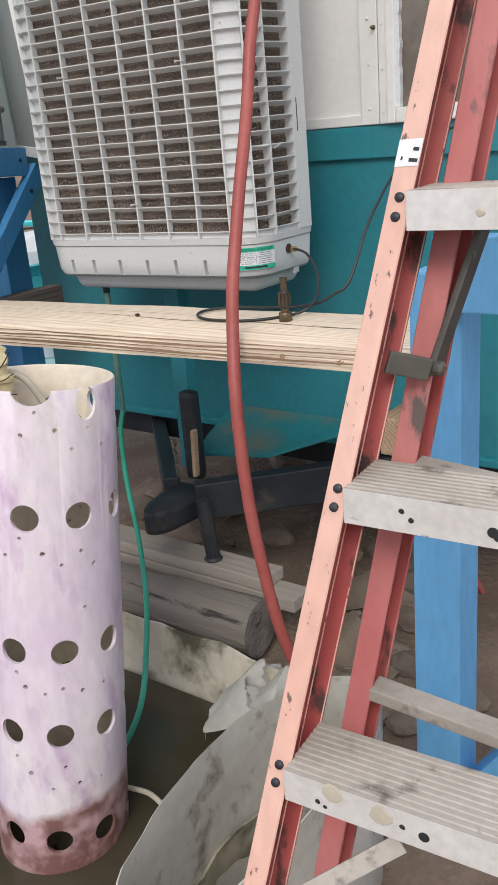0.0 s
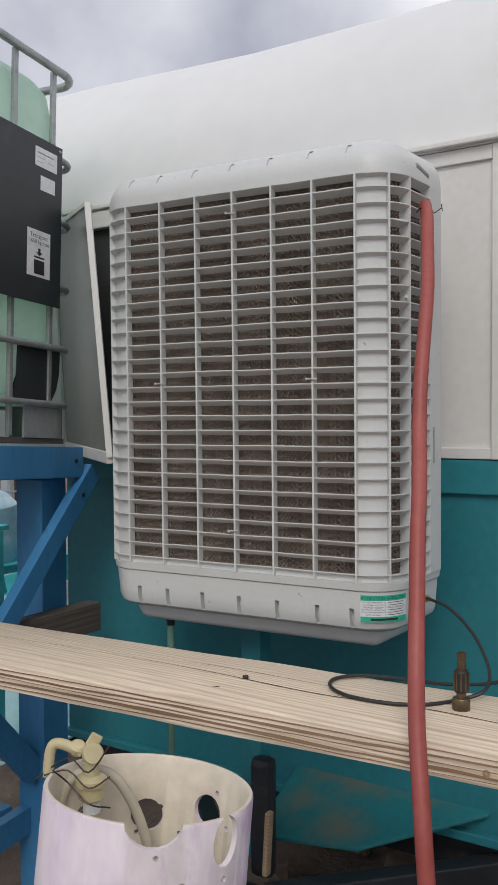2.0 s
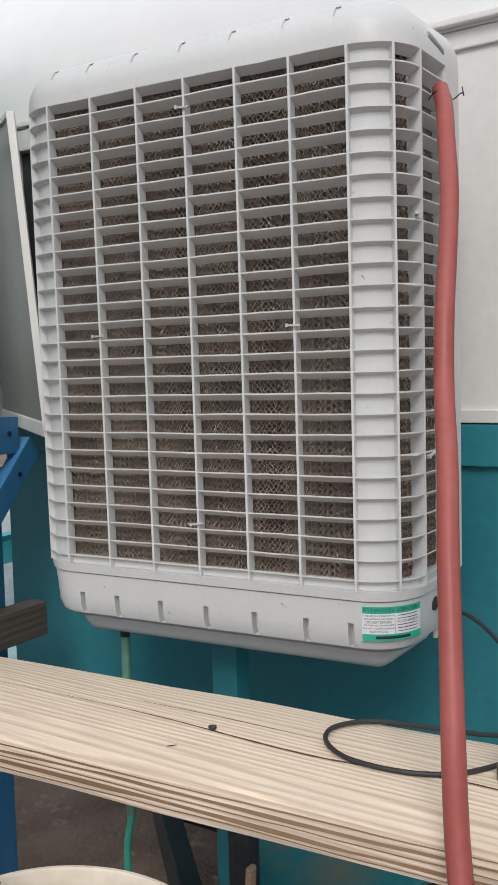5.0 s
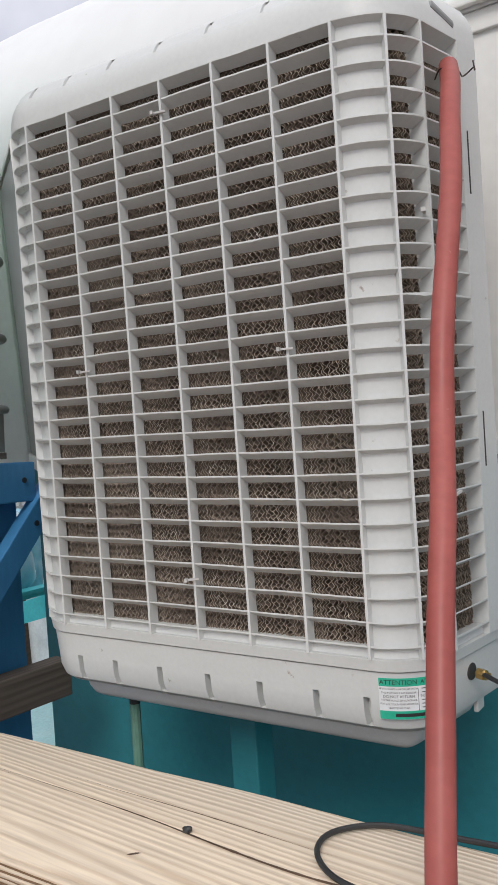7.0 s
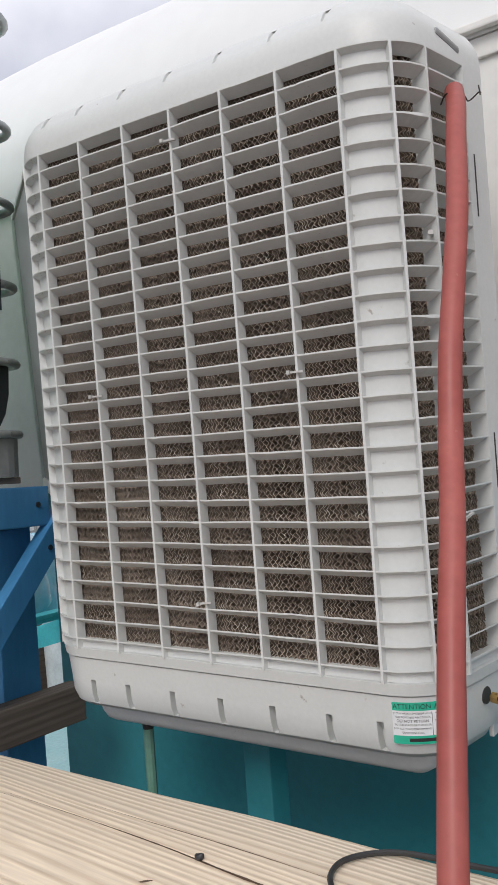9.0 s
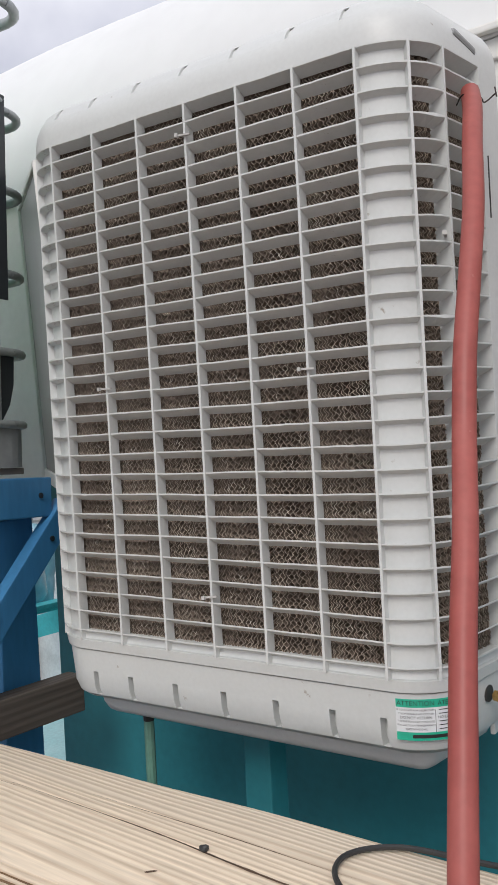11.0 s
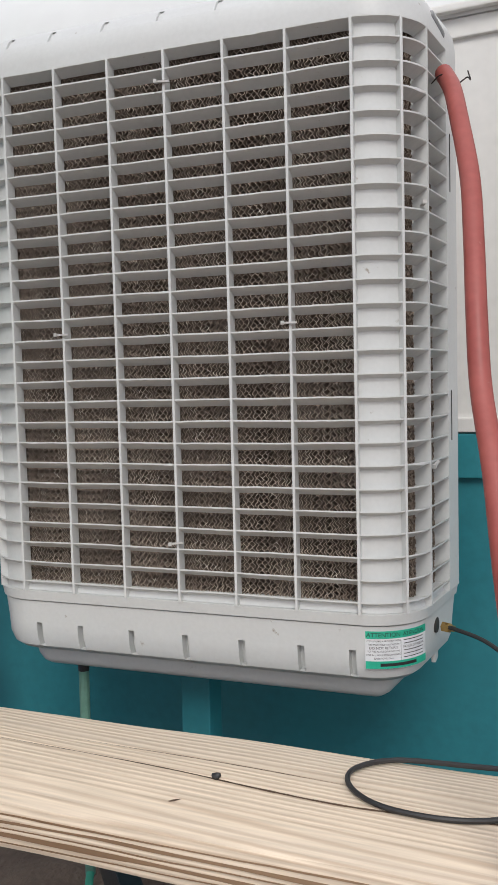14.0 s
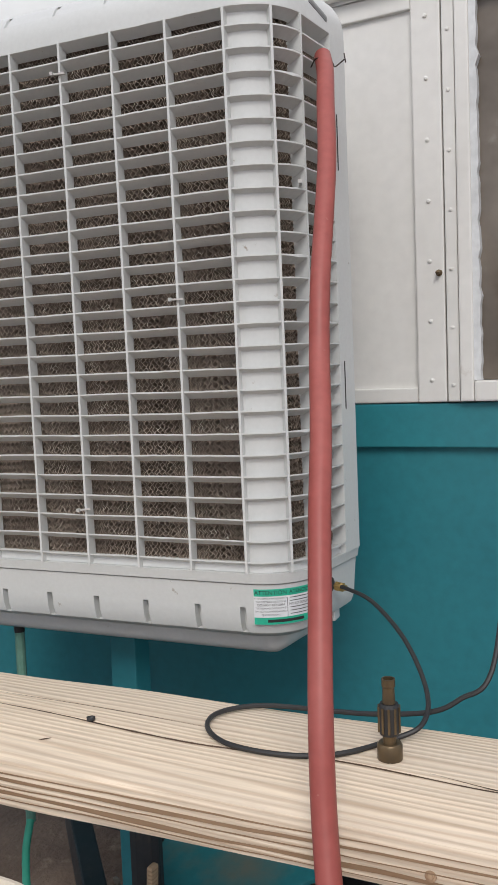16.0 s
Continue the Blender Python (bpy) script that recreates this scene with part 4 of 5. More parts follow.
# ---- perforated pipe that leans towards the plank ----
def stained_pvc():
    """Lilac stained plastic whose foot carries a ragged brown and magenta water stain."""
    m = PVC.copy()
    m.name = "lilac_pvc_with_stained_foot"
    n, l = m.node_tree.nodes, m.node_tree.links
    bsdf = n["Principled BSDF"]
    old = bsdf.inputs["Base Color"].links[0].from_socket
    co, sep, wob, add, edge = n.new("ShaderNodeTexCoord"), n.new("ShaderNodeSeparateXYZ"), n.new("ShaderNodeTexNoise"), n.new("ShaderNodeMath"), n.new("ShaderNodeMapRange")
    l.new(co.outputs["Object"], sep.inputs["Vector"])
    l.new(co.outputs["Object"], wob.inputs["Vector"])
    wob.inputs["Scale"].default_value, wob.inputs["Detail"].default_value = 7, 6
    add.operation = "MULTIPLY_ADD"
    add.inputs[1].default_value = 0.14
    l.new(wob.outputs["Fac"], add.inputs[0])
    l.new(sep.outputs["Z"], add.inputs[2])
    edge.inputs["From Min"].default_value, edge.inputs["From Max"].default_value = 0.335, 0.30
    l.new(add.outputs["Value"], edge.inputs["Value"])
    blotch, tint, mix = n.new("ShaderNodeTexNoise"), n.new("ShaderNodeMix"), n.new("ShaderNodeMix")
    blotch.inputs["Scale"].default_value, blotch.inputs["Detail"].default_value = 16, 6
    l.new(co.outputs["Object"], blotch.inputs["Vector"])
    tint.data_type = mix.data_type = "RGBA"
    tint.inputs[6].default_value, tint.inputs[7].default_value = (0.20, 0.095, 0.085, 1), (0.50, 0.33, 0.34, 1)
    cut = n.new("ShaderNodeMapRange")
    cut.inputs["From Min"].default_value, cut.inputs["From Max"].default_value = 0.42, 0.62
    l.new(blotch.outputs["Fac"], cut.inputs["Value"])
    l.new(cut.outputs["Result"], tint.inputs[0])
    l.new(edge.outputs["Result"], mix.inputs[0])
    l.new(old, mix.inputs[6])
    l.new(tint.outputs[2], mix.inputs[7])
    l.new(mix.outputs[2], bsdf.inputs["Base Color"])
    return m


def build_pipe():
    radius, wall, top, foot = 0.1634, 0.009, 0.048, -1.20
    axis = Vector((0.0283, 0.1164, 1)).normalized()
    across = Vector((0, 1, 0)).cross(axis).normalized()
    tilt = Matrix((across, axis.cross(across), axis)).transposed()
    b = bmesh.new()
    sides = 72
    rings = []
    for r, z in ((radius, foot), (radius, top - 0.003), (radius - 0.002, top), (radius - wall + 0.002, top), (radius - wall, top - 0.003), (radius - wall, foot)):
        rings.append([b.verts.new((r * math.cos(a), r * math.sin(a), z)) for a in (2 * math.pi * k / sides for k in range(sides))])
    for i, r in enumerate(rings):
        s = rings[(i + 1) % len(rings)]
        for k in range(sides):
            f = b.faces.new((r[k], r[(k + 1) % sides], s[(k + 1) % sides], s[k]))
            f.material_index = 1 if i in (2, 3, 4) else 0
    bmesh.ops.recalc_face_normals(b, faces=b.faces[:])
    tool = bmesh.new()

    def drill(angle, height, size, tall=1.0):
        a = radians(angle)
        p = Vector((math.cos(a), math.sin(a), 0)) * (radius - 0.004) + Vector((0, 0, height))
        d = Vector((math.cos(a), math.sin(a), 0))
        side = Vector((-math.sin(a), math.cos(a), 0))
        ends = []
        for o in (-0.03, 0.03):
            ends.append([tool.verts.new(p + d * o + side * size * math.cos(t) + Vector((0, 0, 1)) * size * tall * math.sin(t)) for t in (2 * math.pi * k / 18 for k in range(18))])
        for k in range(18):
            tool.faces.new((ends[0][k], ends[0][(k + 1) % 18], ends[1][(k + 1) % 18], ends[1][k]))
        tool.faces.new(ends[0][::-1])
        tool.faces.new(ends[1])

    for a in (44, 85.5, 127.5, 169, 210):
        drill(a, -0.030 - 0.025 * (a > 100), 0.0280)
    for height, offset in ((-0.243, -59.3), (-0.563, -75.9), (-0.775, -83), (-1.062, -88.5)):
        for k in range(8):
            a = offset + 42 * k
            drill(a, height - 0.030 * k / 8 + 0.014, 0.0315)
    drill(-7, 0.014, 0.0260, 1.40)
    drill(-49, 0.052, 0.042, 0.85)
    small = ((-47, 0.005), (-58, -0.044), (-33, -0.036), (-21, -0.080), (-7, -0.040), (7, -0.085), (-64, -0.274), (-77, -0.317), (-47, -0.310), (-33, -0.339), (-17, -0.314), (-6, -0.352), (-16, -0.450),
             (-74, -0.601), (-67, -0.635), (-51, -0.652), (-37, -0.642), (-21, -0.656), (-1, -0.656), (-79, -0.823), (-67, -0.862), (-49, -0.903), (-38, -0.848), (-27, -0.898), (-7, -0.904))
    for k, (a, h) in enumerate(small):
        drill(a, h, (0.0042, 0.0050, 0.0056)[k % 3])
        drill(a + 126, h, 0.0048)
    bmesh.ops.recalc_face_normals(tool, faces=tool.faces[:])
    me, cutter = bpy.data.meshes.new("pipe"), bpy.data.meshes.new("cutter")
    b.to_mesh(me)
    tool.to_mesh(cutter)
    me.materials.append(PVC)
    me.materials.append(PVC_IN)
    work, knife = new("work", me), new("knife", cutter)
    mod = work.modifiers.new("drill", "BOOLEAN")
    mod.object, mod.operation, mod.solver = knife, "DIFFERENCE", "EXACT"
    mod.use_self = True
    bpy.context.view_layer.update()
    done = bpy.data.meshes.new_from_object(work.evaluated_get(bpy.context.evaluated_depsgraph_get()))
    for o in (work, knife):
        bpy.data.objects.remove(o)
    out = bmesh.new()
    out.from_mesh(done)
    bpy.data.meshes.remove(done)
    bmesh.ops.transform(out, matrix=Matrix.Translation((-1.4184, 1.3043, 0.9946)) @ tilt.to_4x4(), verts=out.verts[:])
    return out


pipe = solid("perforated_pipe", build_pipe(), [stained_pvc(), PVC_IN], "wide lilac-stained plastic pipe drilled with holes, standing in water", "pipe", smooth=True)

valve = thing("float_valve", (-1.56, 1.24, 0.98), "cream plastic float valve and tube wired to the pipe's rim", "valve")
VX, VY = -1.520, 1.288
part("body", lathe([(0.018, 0), (0.021, 0.003), (0.021, 0.022), (0.025, 0.024), (0.025, 0.034), (0.013, 0.040), (0.0125, 0.056), (0.016, 0.062)], (VX, VY, 1.005), 16), VALVE, valve, smooth=True)
part("collar", lathe([(0.014, 0), (0.014, 0.02)], (VX, VY, 0.984), 14), CLOTH_WHITE, valve)
part("outlet", tube([(VX, VY, 0.985), (VX + 0.005, VY, 0.80)], 0.012, 10), VALVE, valve)
part("head", lathe([(0.015, -0.012), (0.017, -0.008), (0.017, 0.008), (0.015, 0.012)], (VX + 0.003, VY, 1.080), 18, (0.75, -0.6, 0.25)), VALVE, valve, smooth=True)
part("knob", lathe([(0.010, -0.010), (0.013, -0.004), (0.013, 0.006), (0.009, 0.010)], (VX - 0.018, VY - 0.012, 1.088), 14, (0.5, -0.2, 0.8)), VALVE, valve, smooth=True)
part("lever", bar((VX - 0.004, VY + 0.002, 1.088), (VX + 0.006, VY + 0.010, 1.108), 0.020, 0.007, (1, -1, 0), 0.003), VALVE, valve)
part("arm", tube(smooth_path([(VX - 0.010, VY - 0.010, 1.082), (VX - 0.040, VY - 0.030, 1.097), (VX - 0.052, VY - 0.038, 1.086), (VX - 0.054, VY - 0.042, 1.045)], 4), 0.009, 10), VALVE, valve, smooth=True)
part("tube", tube(smooth_path([(-1.572, 1.268, 0.90), (-1.574, 1.268, 0.97), (-1.565, 1.283, 1.022), (-1.540, 1.313, 1.040), (-1.505, 1.345, 1.01), (-1.475, 1.375, 0.90), (-1.46, 1.39, 0.7)], 6), 0.0085, 10), CREAM_HOSE, valve, smooth=True)
for k in range(3):
    part("tie_wire", tube(smooth_path([(VX - 0.07 + 0.02 * k, VY - 0.055, 1.04 + 0.012 * k), (VX - 0.02, VY - 0.032, 1.078 - 0.02 * k), (VX + 0.02, VY - 0.028, 1.062 - 0.025 * k), (VX + 0.04, VY + 0.0, 1.10 - 0.05 * k)], 4), 0.0014, 5), WIRE, valve)

# ---- stepladder ----
ladder = thing("stepladder", (-0.22, 0.40, LOW), "faded salmon fibreglass stepladder with splashed aluminium steps", "ladder")
L_DIR = Vector((0.0789, 0.400, 1.0)).normalized()
L_SIDE = Vector((0.993, 0.115, 0.0))
L_SIDE = (L_SIDE - L_DIR * L_SIDE.dot(L_DIR)).normalized()
L_BACK = -L_SIDE.cross(L_DIR)
RIVET = Vector((-0.3485, 0.7744, 1.164))
RUNG = 0.2735


def channel(p, q, side, back, wide, deep, sign, gauge=0.005):
    """A C-section rail from p to q: the web on one side, two flanges that point inwards. p and q lie on the front flange's middle."""
    b = bmesh.new()
    axis = (q - p).normalized()
    prof = [(-wide / 2, 0), (wide / 2, 0), (wide / 2, gauge), (-wide / 2 + gauge, gauge), (-wide / 2 + gauge, deep - gauge), (wide / 2, deep - gauge), (wide / 2, deep), (-wide / 2, deep)]
    rows = []
    for c in (p, q):
        rows.append([b.verts.new(c + side * (x * sign) + back * y) for x, y in prof])
    for i in range(8):
        j = (i + 1) % 8
        f = b.faces.new((rows[0][i], rows[0][j], rows[1][j], rows[1][i]))
        f.material_index = 0 if i in (0, 7) else 1
    b.faces.new(rows[0][::-1])
    b.faces.new(rows[1])
    bmesh.ops.bevel(b, geom=[e for e in b.edges if abs((e.verts[0].co - e.verts[1].co).normalized().dot(axis)) > 0.99], offset=0.0012, segments=1, affect="EDGES")
    return b


def on_front(z, across=0.0):
    return RIVET + L_DIR * ((z - RIVET.z) / L_DIR.z) + L_SIDE * across


WIDE = 0.47
for across, sign in ((0.0, 1), (WIDE, -1)):
    rail = part("front_rail", channel(on_front(LOW + 0.02, across), on_front(1.86, across), L_SIDE, L_BACK, 0.0245, 0.068, sign), [PINK, RED], ladder, "faded salmon rail with chips and splashes")
    for k in range(-4, 3):
        for o in (0.0, -0.018):
            part("rivet", lathe([(0.0052, 0), (0.0048, 0.002), (0.0024, 0.0034)], on_front(RIVET.z + RUNG * k + 0.010 + o, across), 10, -L_BACK), BLACK_STEEL, rail, smooth=True)


def rear(z, across=0.0):
    return Vector((-0.304 + 0.112 * (z - 1.36), 0.928 + 0.24 * (z - 1.36), z)) + L_SIDE * across


R_DIR = (rear(1.8) - rear(0.0)).normalized()
R_BACK = -L_SIDE.cross(R_DIR).normalized()
for across, sign in ((0.0, 1), (WIDE - 0.04, -1)):
    part("rear_rail", channel(rear(LOW + 0.02, across), rear(1.80, across), L_SIDE, R_BACK, 0.028, 0.052, sign), [RED_PALE, RED], ladder, "scuffed red rear rail")
for k in range(-4, 3):
    c = on_front(RIVET.z + RUNG * k, 0)
    a, e = c + L_SIDE * 0.0125, c + L_SIDE * (WIDE - 0.0125)
    top = c.z + 0.017
    step = bmesh.new()
    flat = Vector((L_SIDE.x, L_SIDE.y, 0)).normalized()
    deep = Vector((-flat.y, flat.x, 0))
    prof = [(0.0, -0.038), (0.0, 0.0)]
    for i in range(9):
        x = 0.004 + 0.0085 * i
        prof += [(x, 0.0), (x + 0.001, -0.0016), (x + 0.0035, -0.0016), (x + 0.0045, 0.0)]
    prof += [(0.083, 0.0), (0.083, -0.030), (0.081, -0.030), (0.081, -0.004), (0.002, -0.004), (0.002, -0.038)]
    rows = [[step.verts.new(Vector((s.x, s.y, top)) + deep * (x - 0.008) + Vector((0, 0, z))) for x, z in prof] for s in (a, e)]
    for i in range(len(prof)):
        j = (i + 1) % len(prof)
        step.faces.new((rows[0][i], rows[0][j], rows[1][j], rows[1][i])).material_index = 0 if i == 0 else 1
    step.faces.new(rows[0][::-1])
    step.faces.new(rows[1])
    tread = part("step", step, [ALU, ALU_TREAD], ladder, "paint-splashed aluminium step with a ribbed tread")
    front = Vector((a.x, a.y, top)) - deep * 0.0082
    part("bolt_hole", lathe([(0.0055, 0.0), (0.0055, 0.0005), (0.002, 0.0006)], front + flat * 0.150 - Vector((0, 0, 0.022)), 12, -deep), BLACK_STEEL, tread)
    rnd_step = random.Random(k + 20)
    for n_blot in range(7):
        r = rnd_step.choice((0.0022, 0.003, 0.0045, 0.012))
        blot = lathe([(r, 0.0), (r * 0.8, 0.0006), (r * 0.2, 0.0008)], (0, 0, 0), 12)
        for v in blot.verts:
            f = 1 + 0.35 * noise.noise(Vector((v.co.x * 260, v.co.y * 260, n_blot * 3.1 + k)))
            v.co = Vector((v.co.x * f, v.co.y * f * rnd_step.uniform(0.9, 1.1), v.co.z))
        place = front + flat * rnd_step.uniform(0.02, 0.40) - Vector((0, 0, rnd_step.uniform(0.008, 0.030)))
        bmesh.ops.transform(blot, matrix=Matrix.Translation(place) @ Matrix((flat, Vector((0, 0, 1)), -deep)).transposed().to_4x4(), verts=blot.verts[:])
        part("paint_splash", blot, CREAM_HOSE if r > 0.004 else BLACK_STEEL, tread)
for z in (1.165, 0.905, 0.47):
    part("rear_brace", bar(rear(z, 0.012) + R_BACK * 0.012, rear(z, WIDE - 0.05) + R_BACK * 0.012, 0.030, 0.016, (0, 0, 1), 0.002), ALU_TREAD, ladder, "dull aluminium rear brace")
c3 = on_front(RIVET.z - RUNG, 0)
part("step_brace", bar(c3 + L_SIDE * 0.13 + L_BACK * 0.02 + Vector((0, 0, -0.03)), c3 + L_SIDE * 0.004 + L_BACK * 0.02 + L_DIR * -0.17, 0.020, 0.004, L_BACK, 0.001), ALU_TREAD, ladder)
s1, s2 = on_front(1.300, 0.012) + L_BACK * 0.03, rear(1.272, 0.0)
part("spreader_bracket", bar(s1, s2 + Vector((0.016, -0.014, 0)), 0.006, 0.024, (0, 0, 1), 0.002), BRACKET, ladder)
part("spreader_arm", bar(s2 + Vector((0.012, 0.0, -0.01)), rear(1.455, 0.03) + Vector((0.01, 0.01, 0)), 0.024, 0.008, (1, 0, 0), 0.002), BRACKET, ladder)
part("spreader_bolt", lathe([(0.008, 0), (0.008, 0.010), (0.004, 0.013)], s2 + Vector((0.016, -0.004, 0)), 10, (1, -0.2, 0)), BRACKET, ladder)
part("top_cap", bar(on_front(1.865, -0.03) + L_BACK * 0.05, on_front(1.865, WIDE + 0.03) + L_BACK * 0.05, 0.14, 0.03, (0, 0, 1), 0.006), RED, ladder)
lab = on_front(1.488, 0.0) - L_BACK * 0.0006
lb = bmesh.new()
lb.faces.new([lb.verts.new(lab + L_SIDE * x + L_DIR * z) for x, z in ((-0.0120, -0.015), (0.0120, -0.012), (0.0120, 0.015), (-0.0120, 0.012))])
label = part("sticker", lb, PAPER, ladder, "white paper sticker")
for x, z, w in ((0.007, 0.004, 0.006), (-0.006, -0.006, 0.002), (0.006, -0.007, 0.009)):
    ib = bmesh.new()
    ib.faces.new([ib.verts.new(lab - L_BACK * 0.0004 + L_SIDE * (x + dx * w / 2) + L_DIR * (z + dz * 0.0018)) for dx, dz in ((-1, -1), (1, -1), (1, 1), (-1, 1))])
    part("print_bar", ib, INK, label)

# ---- blue timber frame behind the ladder ----
frame_r = thing("blue_post", (-0.60, 1.66, LOW), "pale blue painted timber post with brace and rail", "post")
part("post", cut_long(box(-0.663, -0.555, 1.612, 1.712, LOW - 0.1, 1.24, 0.004), 2, 6), BLUE_LIGHT, frame_r)
part("rail", box(-0.598, 0.55, 1.572, 1.611, 1.175, 1.315, 0.004), BLUE_LIGHT, frame_r)
part("brace", bar((-0.56, 1.66, 0.0), (-0.15, 1.66, 0.62), 0.04, 0.09, (0, 1, 0), 0.004), BLUE_LIGHT, frame_r)
part("foot_block", box(-0.735, -0.655, 1.62, 1.70, LOW - 0.08, 0.02, 0.004), BLUE_LIGHT, frame_r)

# ---- cut drum, pond and plastic ----
drum = bmesh.new()
rings = []
for r, z in ((0.300, LOW), (0.325, LOW + 0.03), (0.332, 0.05), (0.336, 0.30), (0.331, 0.302), (0.327, 0.05), (0.320, LOW + 0.04), (0.295, LOW + 0.012)):
    ring = []
    for k in range(56):
        a = 2 * math.pi * k / 56
        w = 0.012 * noise.noise(Vector((math.cos(a) * 3, math.sin(a) * 3, z))) + 0.012 * math.sin(3 * a) * (z > 0)
        ring.append(drum.verts.new((-0.795 + 0.42 * (r + w) * math.cos(a), 1.19 + 1.25 * (r + w) * math.sin(a), z + (0.02 * math.sin(2 * a + 1) + 0.010 * noise.noise(Vector((a * 4, 0, 0)))) * (z > 0.2))))
    rings.append(ring)
for r, s in zip(rings, rings[1:]):
    for k in range(56):
        drum.faces.new((r[k], r[(k + 1) % 56], s[(k + 1) % 56], s[k]))
drum.faces.new(rings[0][::-1])
drum.faces.new(rings[-1])
solid("cut_drum", drum, DRUM, "dirty white plastic drum cut open at the top", "drum", smooth=True)

water = bmesh.new()
ws = []
for k in range(48):
    a = 2 * math.pi * k / 48
    q = 1.0 / (abs(math.cos(a)) ** 4 + abs(math.sin(a)) ** 4) ** 0.25
    ws.append(water.verts.new((-1.58 + 0.64 * q * math.cos(a), 1.10 + 0.66 * q * math.sin(a), -0.128)))
water.faces.new(ws)
tagged(new("water", mesh_of(water, "water", WATER)), "dark murky water in the sunken tub", "water", kind="structure")


def build_liner():
    b = bmesh.new()
    n = 72
    rows = []
    for inset, z in ((0.10, -0.30), (0.02, -0.14), (-0.01, -0.02), (-0.022, 0.045), (-0.030, 0.047), (-0.02, -0.02), (0.01, -0.15), (0.09, -0.31)):
        ring = []
        for k in range(n):
            a = 2 * math.pi * k / n
            q = 1.0 / (abs(math.cos(a)) ** 4 + abs(math.sin(a)) ** 4) ** 0.25
            wob = 0.03 * noise.noise(Vector((math.cos(a) * 4, math.sin(a) * 4, z * 3)))
            up = (0.035 * noise.noise(Vector((a * 3, 1, 0)))) * (z > -0.05)
            ring.append(b.verts.new((-1.60 + (0.66 - inset + wob) * q * math.cos(a), 1.10 + (0.70 - inset + wob) * q * math.sin(a), z + up)))
        rows.append(ring)
    for r, s in zip(rows, rows[1:]):
        for k in range(n):
            b.faces.new((r[k], r[(k + 1) % n], s[(k + 1) % n], s[k]))
    return b


solid("pond_tub", build_liner(), LINER, "stained white plastic tub sunk in the ground", "tub", smooth=True)


def crumple(cx, cy, cz, sx, sy, sz, seed, mat, name, label, category):
    """A crumpled sheet that stands up in folds."""
    b = bmesh.new()
    n = 22
    grid = []
    for j in range(n + 1):
        row = []
        for i in range(n + 1):
            u, v = i / n * 2 - 1, j / n * 2 - 1
            f = noise.noise(Vector((u * 1.7 + seed, v * 1.7, seed))) + 0.25 * noise.noise(Vector((u * 4 + seed, v * 4, seed)))
            row.append(b.verts.new((cx + u * sx + 0.05 * f, cy + v * sy + 0.04 * f, cz + sz * (0.9 - u * u * 0.6 - v * v * 0.6) * (0.7 + 0.9 * f))))
        grid.append(row)
    for r, s in zip(grid, grid[1:]):
        for i in range(n):
            b.faces.new((r[i], r[i + 1], s[i + 1], s[i]))
    ext = bmesh.ops.solidify(b, geom=b.faces[:], thickness=0.004)
    return solid(name, b, mat, label, category, smooth=True)


crumple(-1.17, 1.75, -0.07, 0.16, 0.15, 0.21, 3.1, SCRAP, "plastic_scrap", "crumpled dirty white plastic scrap beside the tub", "plastic sheet")
crumple(-1.10, 2.08, -0.07, 0.17, 0.14, 0.16, 7.7, SACK, "sacking", "dusty crumpled sacking on the dirt", "sacking")

crumple(-1.12, 2.46, -0.06, 0.22, 0.14, 0.14, 5.2, SACK, "sacking", "dusty crumpled sacking on the dirt", "sacking")

# ---- log, boards and rubble under the tongue ----
logb = tube([(-2.245 + 0.045 * k, 1.905 + 0.002 * k, 0.055) for k in range(21)], [0.094 + 0.006 * noise.noise(Vector((k * 0.4, 0, 0))) for k in range(21)], 26)
for v in logb.verts:
    a = math.atan2(v.co.z - 0.055, v.co.y - 1.92)
    f = 1 + 0.05 * noise.noise(Vector((v.co.x * 1.2, math.cos(a) * 5, math.sin(a) * 5)))
    v.co.y = 1.92 + (v.co.y - 1.92) * f
    v.co.z = 0.055 + (v.co.z - 0.055) * f
solid("log", logb, LOG, "cracked grey weathered log end lying on the dirt", "log", smooth=True)
lower = cut_long(box(-2.20, -1.255, 2.005, 2.105, 0.10, 0.143, 0.004), 0, 12)
roughen(lower, 0.003, 0.2, 1.0)
solid("board", lower, GREY_WOOD, "weathered grey board laid along the log", "board", "boards under the jack")
upper = cut_long(box(-2.25, -1.365, 2.01, 2.12, 0.146, 0.186, 0.004), 0, 12)
roughen(upper, 0.003, 0.2, 4.0)
solid("board", upper, GREY_WOOD, "weathered pale board carrying the jack foot", "board", "boards under the jack")
rest = box(-2.20, -1.40, 2.02, 2.12, -0.07, 0.098, 0.006)
solid("timber_block", rest, LOG, "grey timber block under the boards", "timber")


def rock(x, y, size, seed):
    b = bmesh.new()
    bmesh.ops.create_icosphere(b, subdivisions=2, radius=size)
    for v in b.verts:
        f = 1 + 0.45 * noise.noise(v.co / size * 1.1 + Vector((seed, 0, 0)))
        v.co = Vector((v.co.x * f * 1.2, v.co.y * f, v.co.z * f * 0.62))
        v.co = Vector(tuple(round(c / (size * 0.42)) * size * 0.42 * 0.5 + c * 0.5 for c in v.co))
    bmesh.ops.translate(b, verts=b.verts[:], vec=(x, y, ground_height(x, y) + size * 0.25))
    return solid("stone", b, STONE, "dusty broken brown stone on the dirt", "stone", "stones under the trailer")


rnd = random.Random(11)
for k in range(46):
    x, y = rnd.uniform(-2.5, -0.75), rnd.uniform(2.2, 3.4)
    rock(x, y, rnd.choice((0.02, 0.03, 0.045, 0.06, 0.09)), k * 1.37)
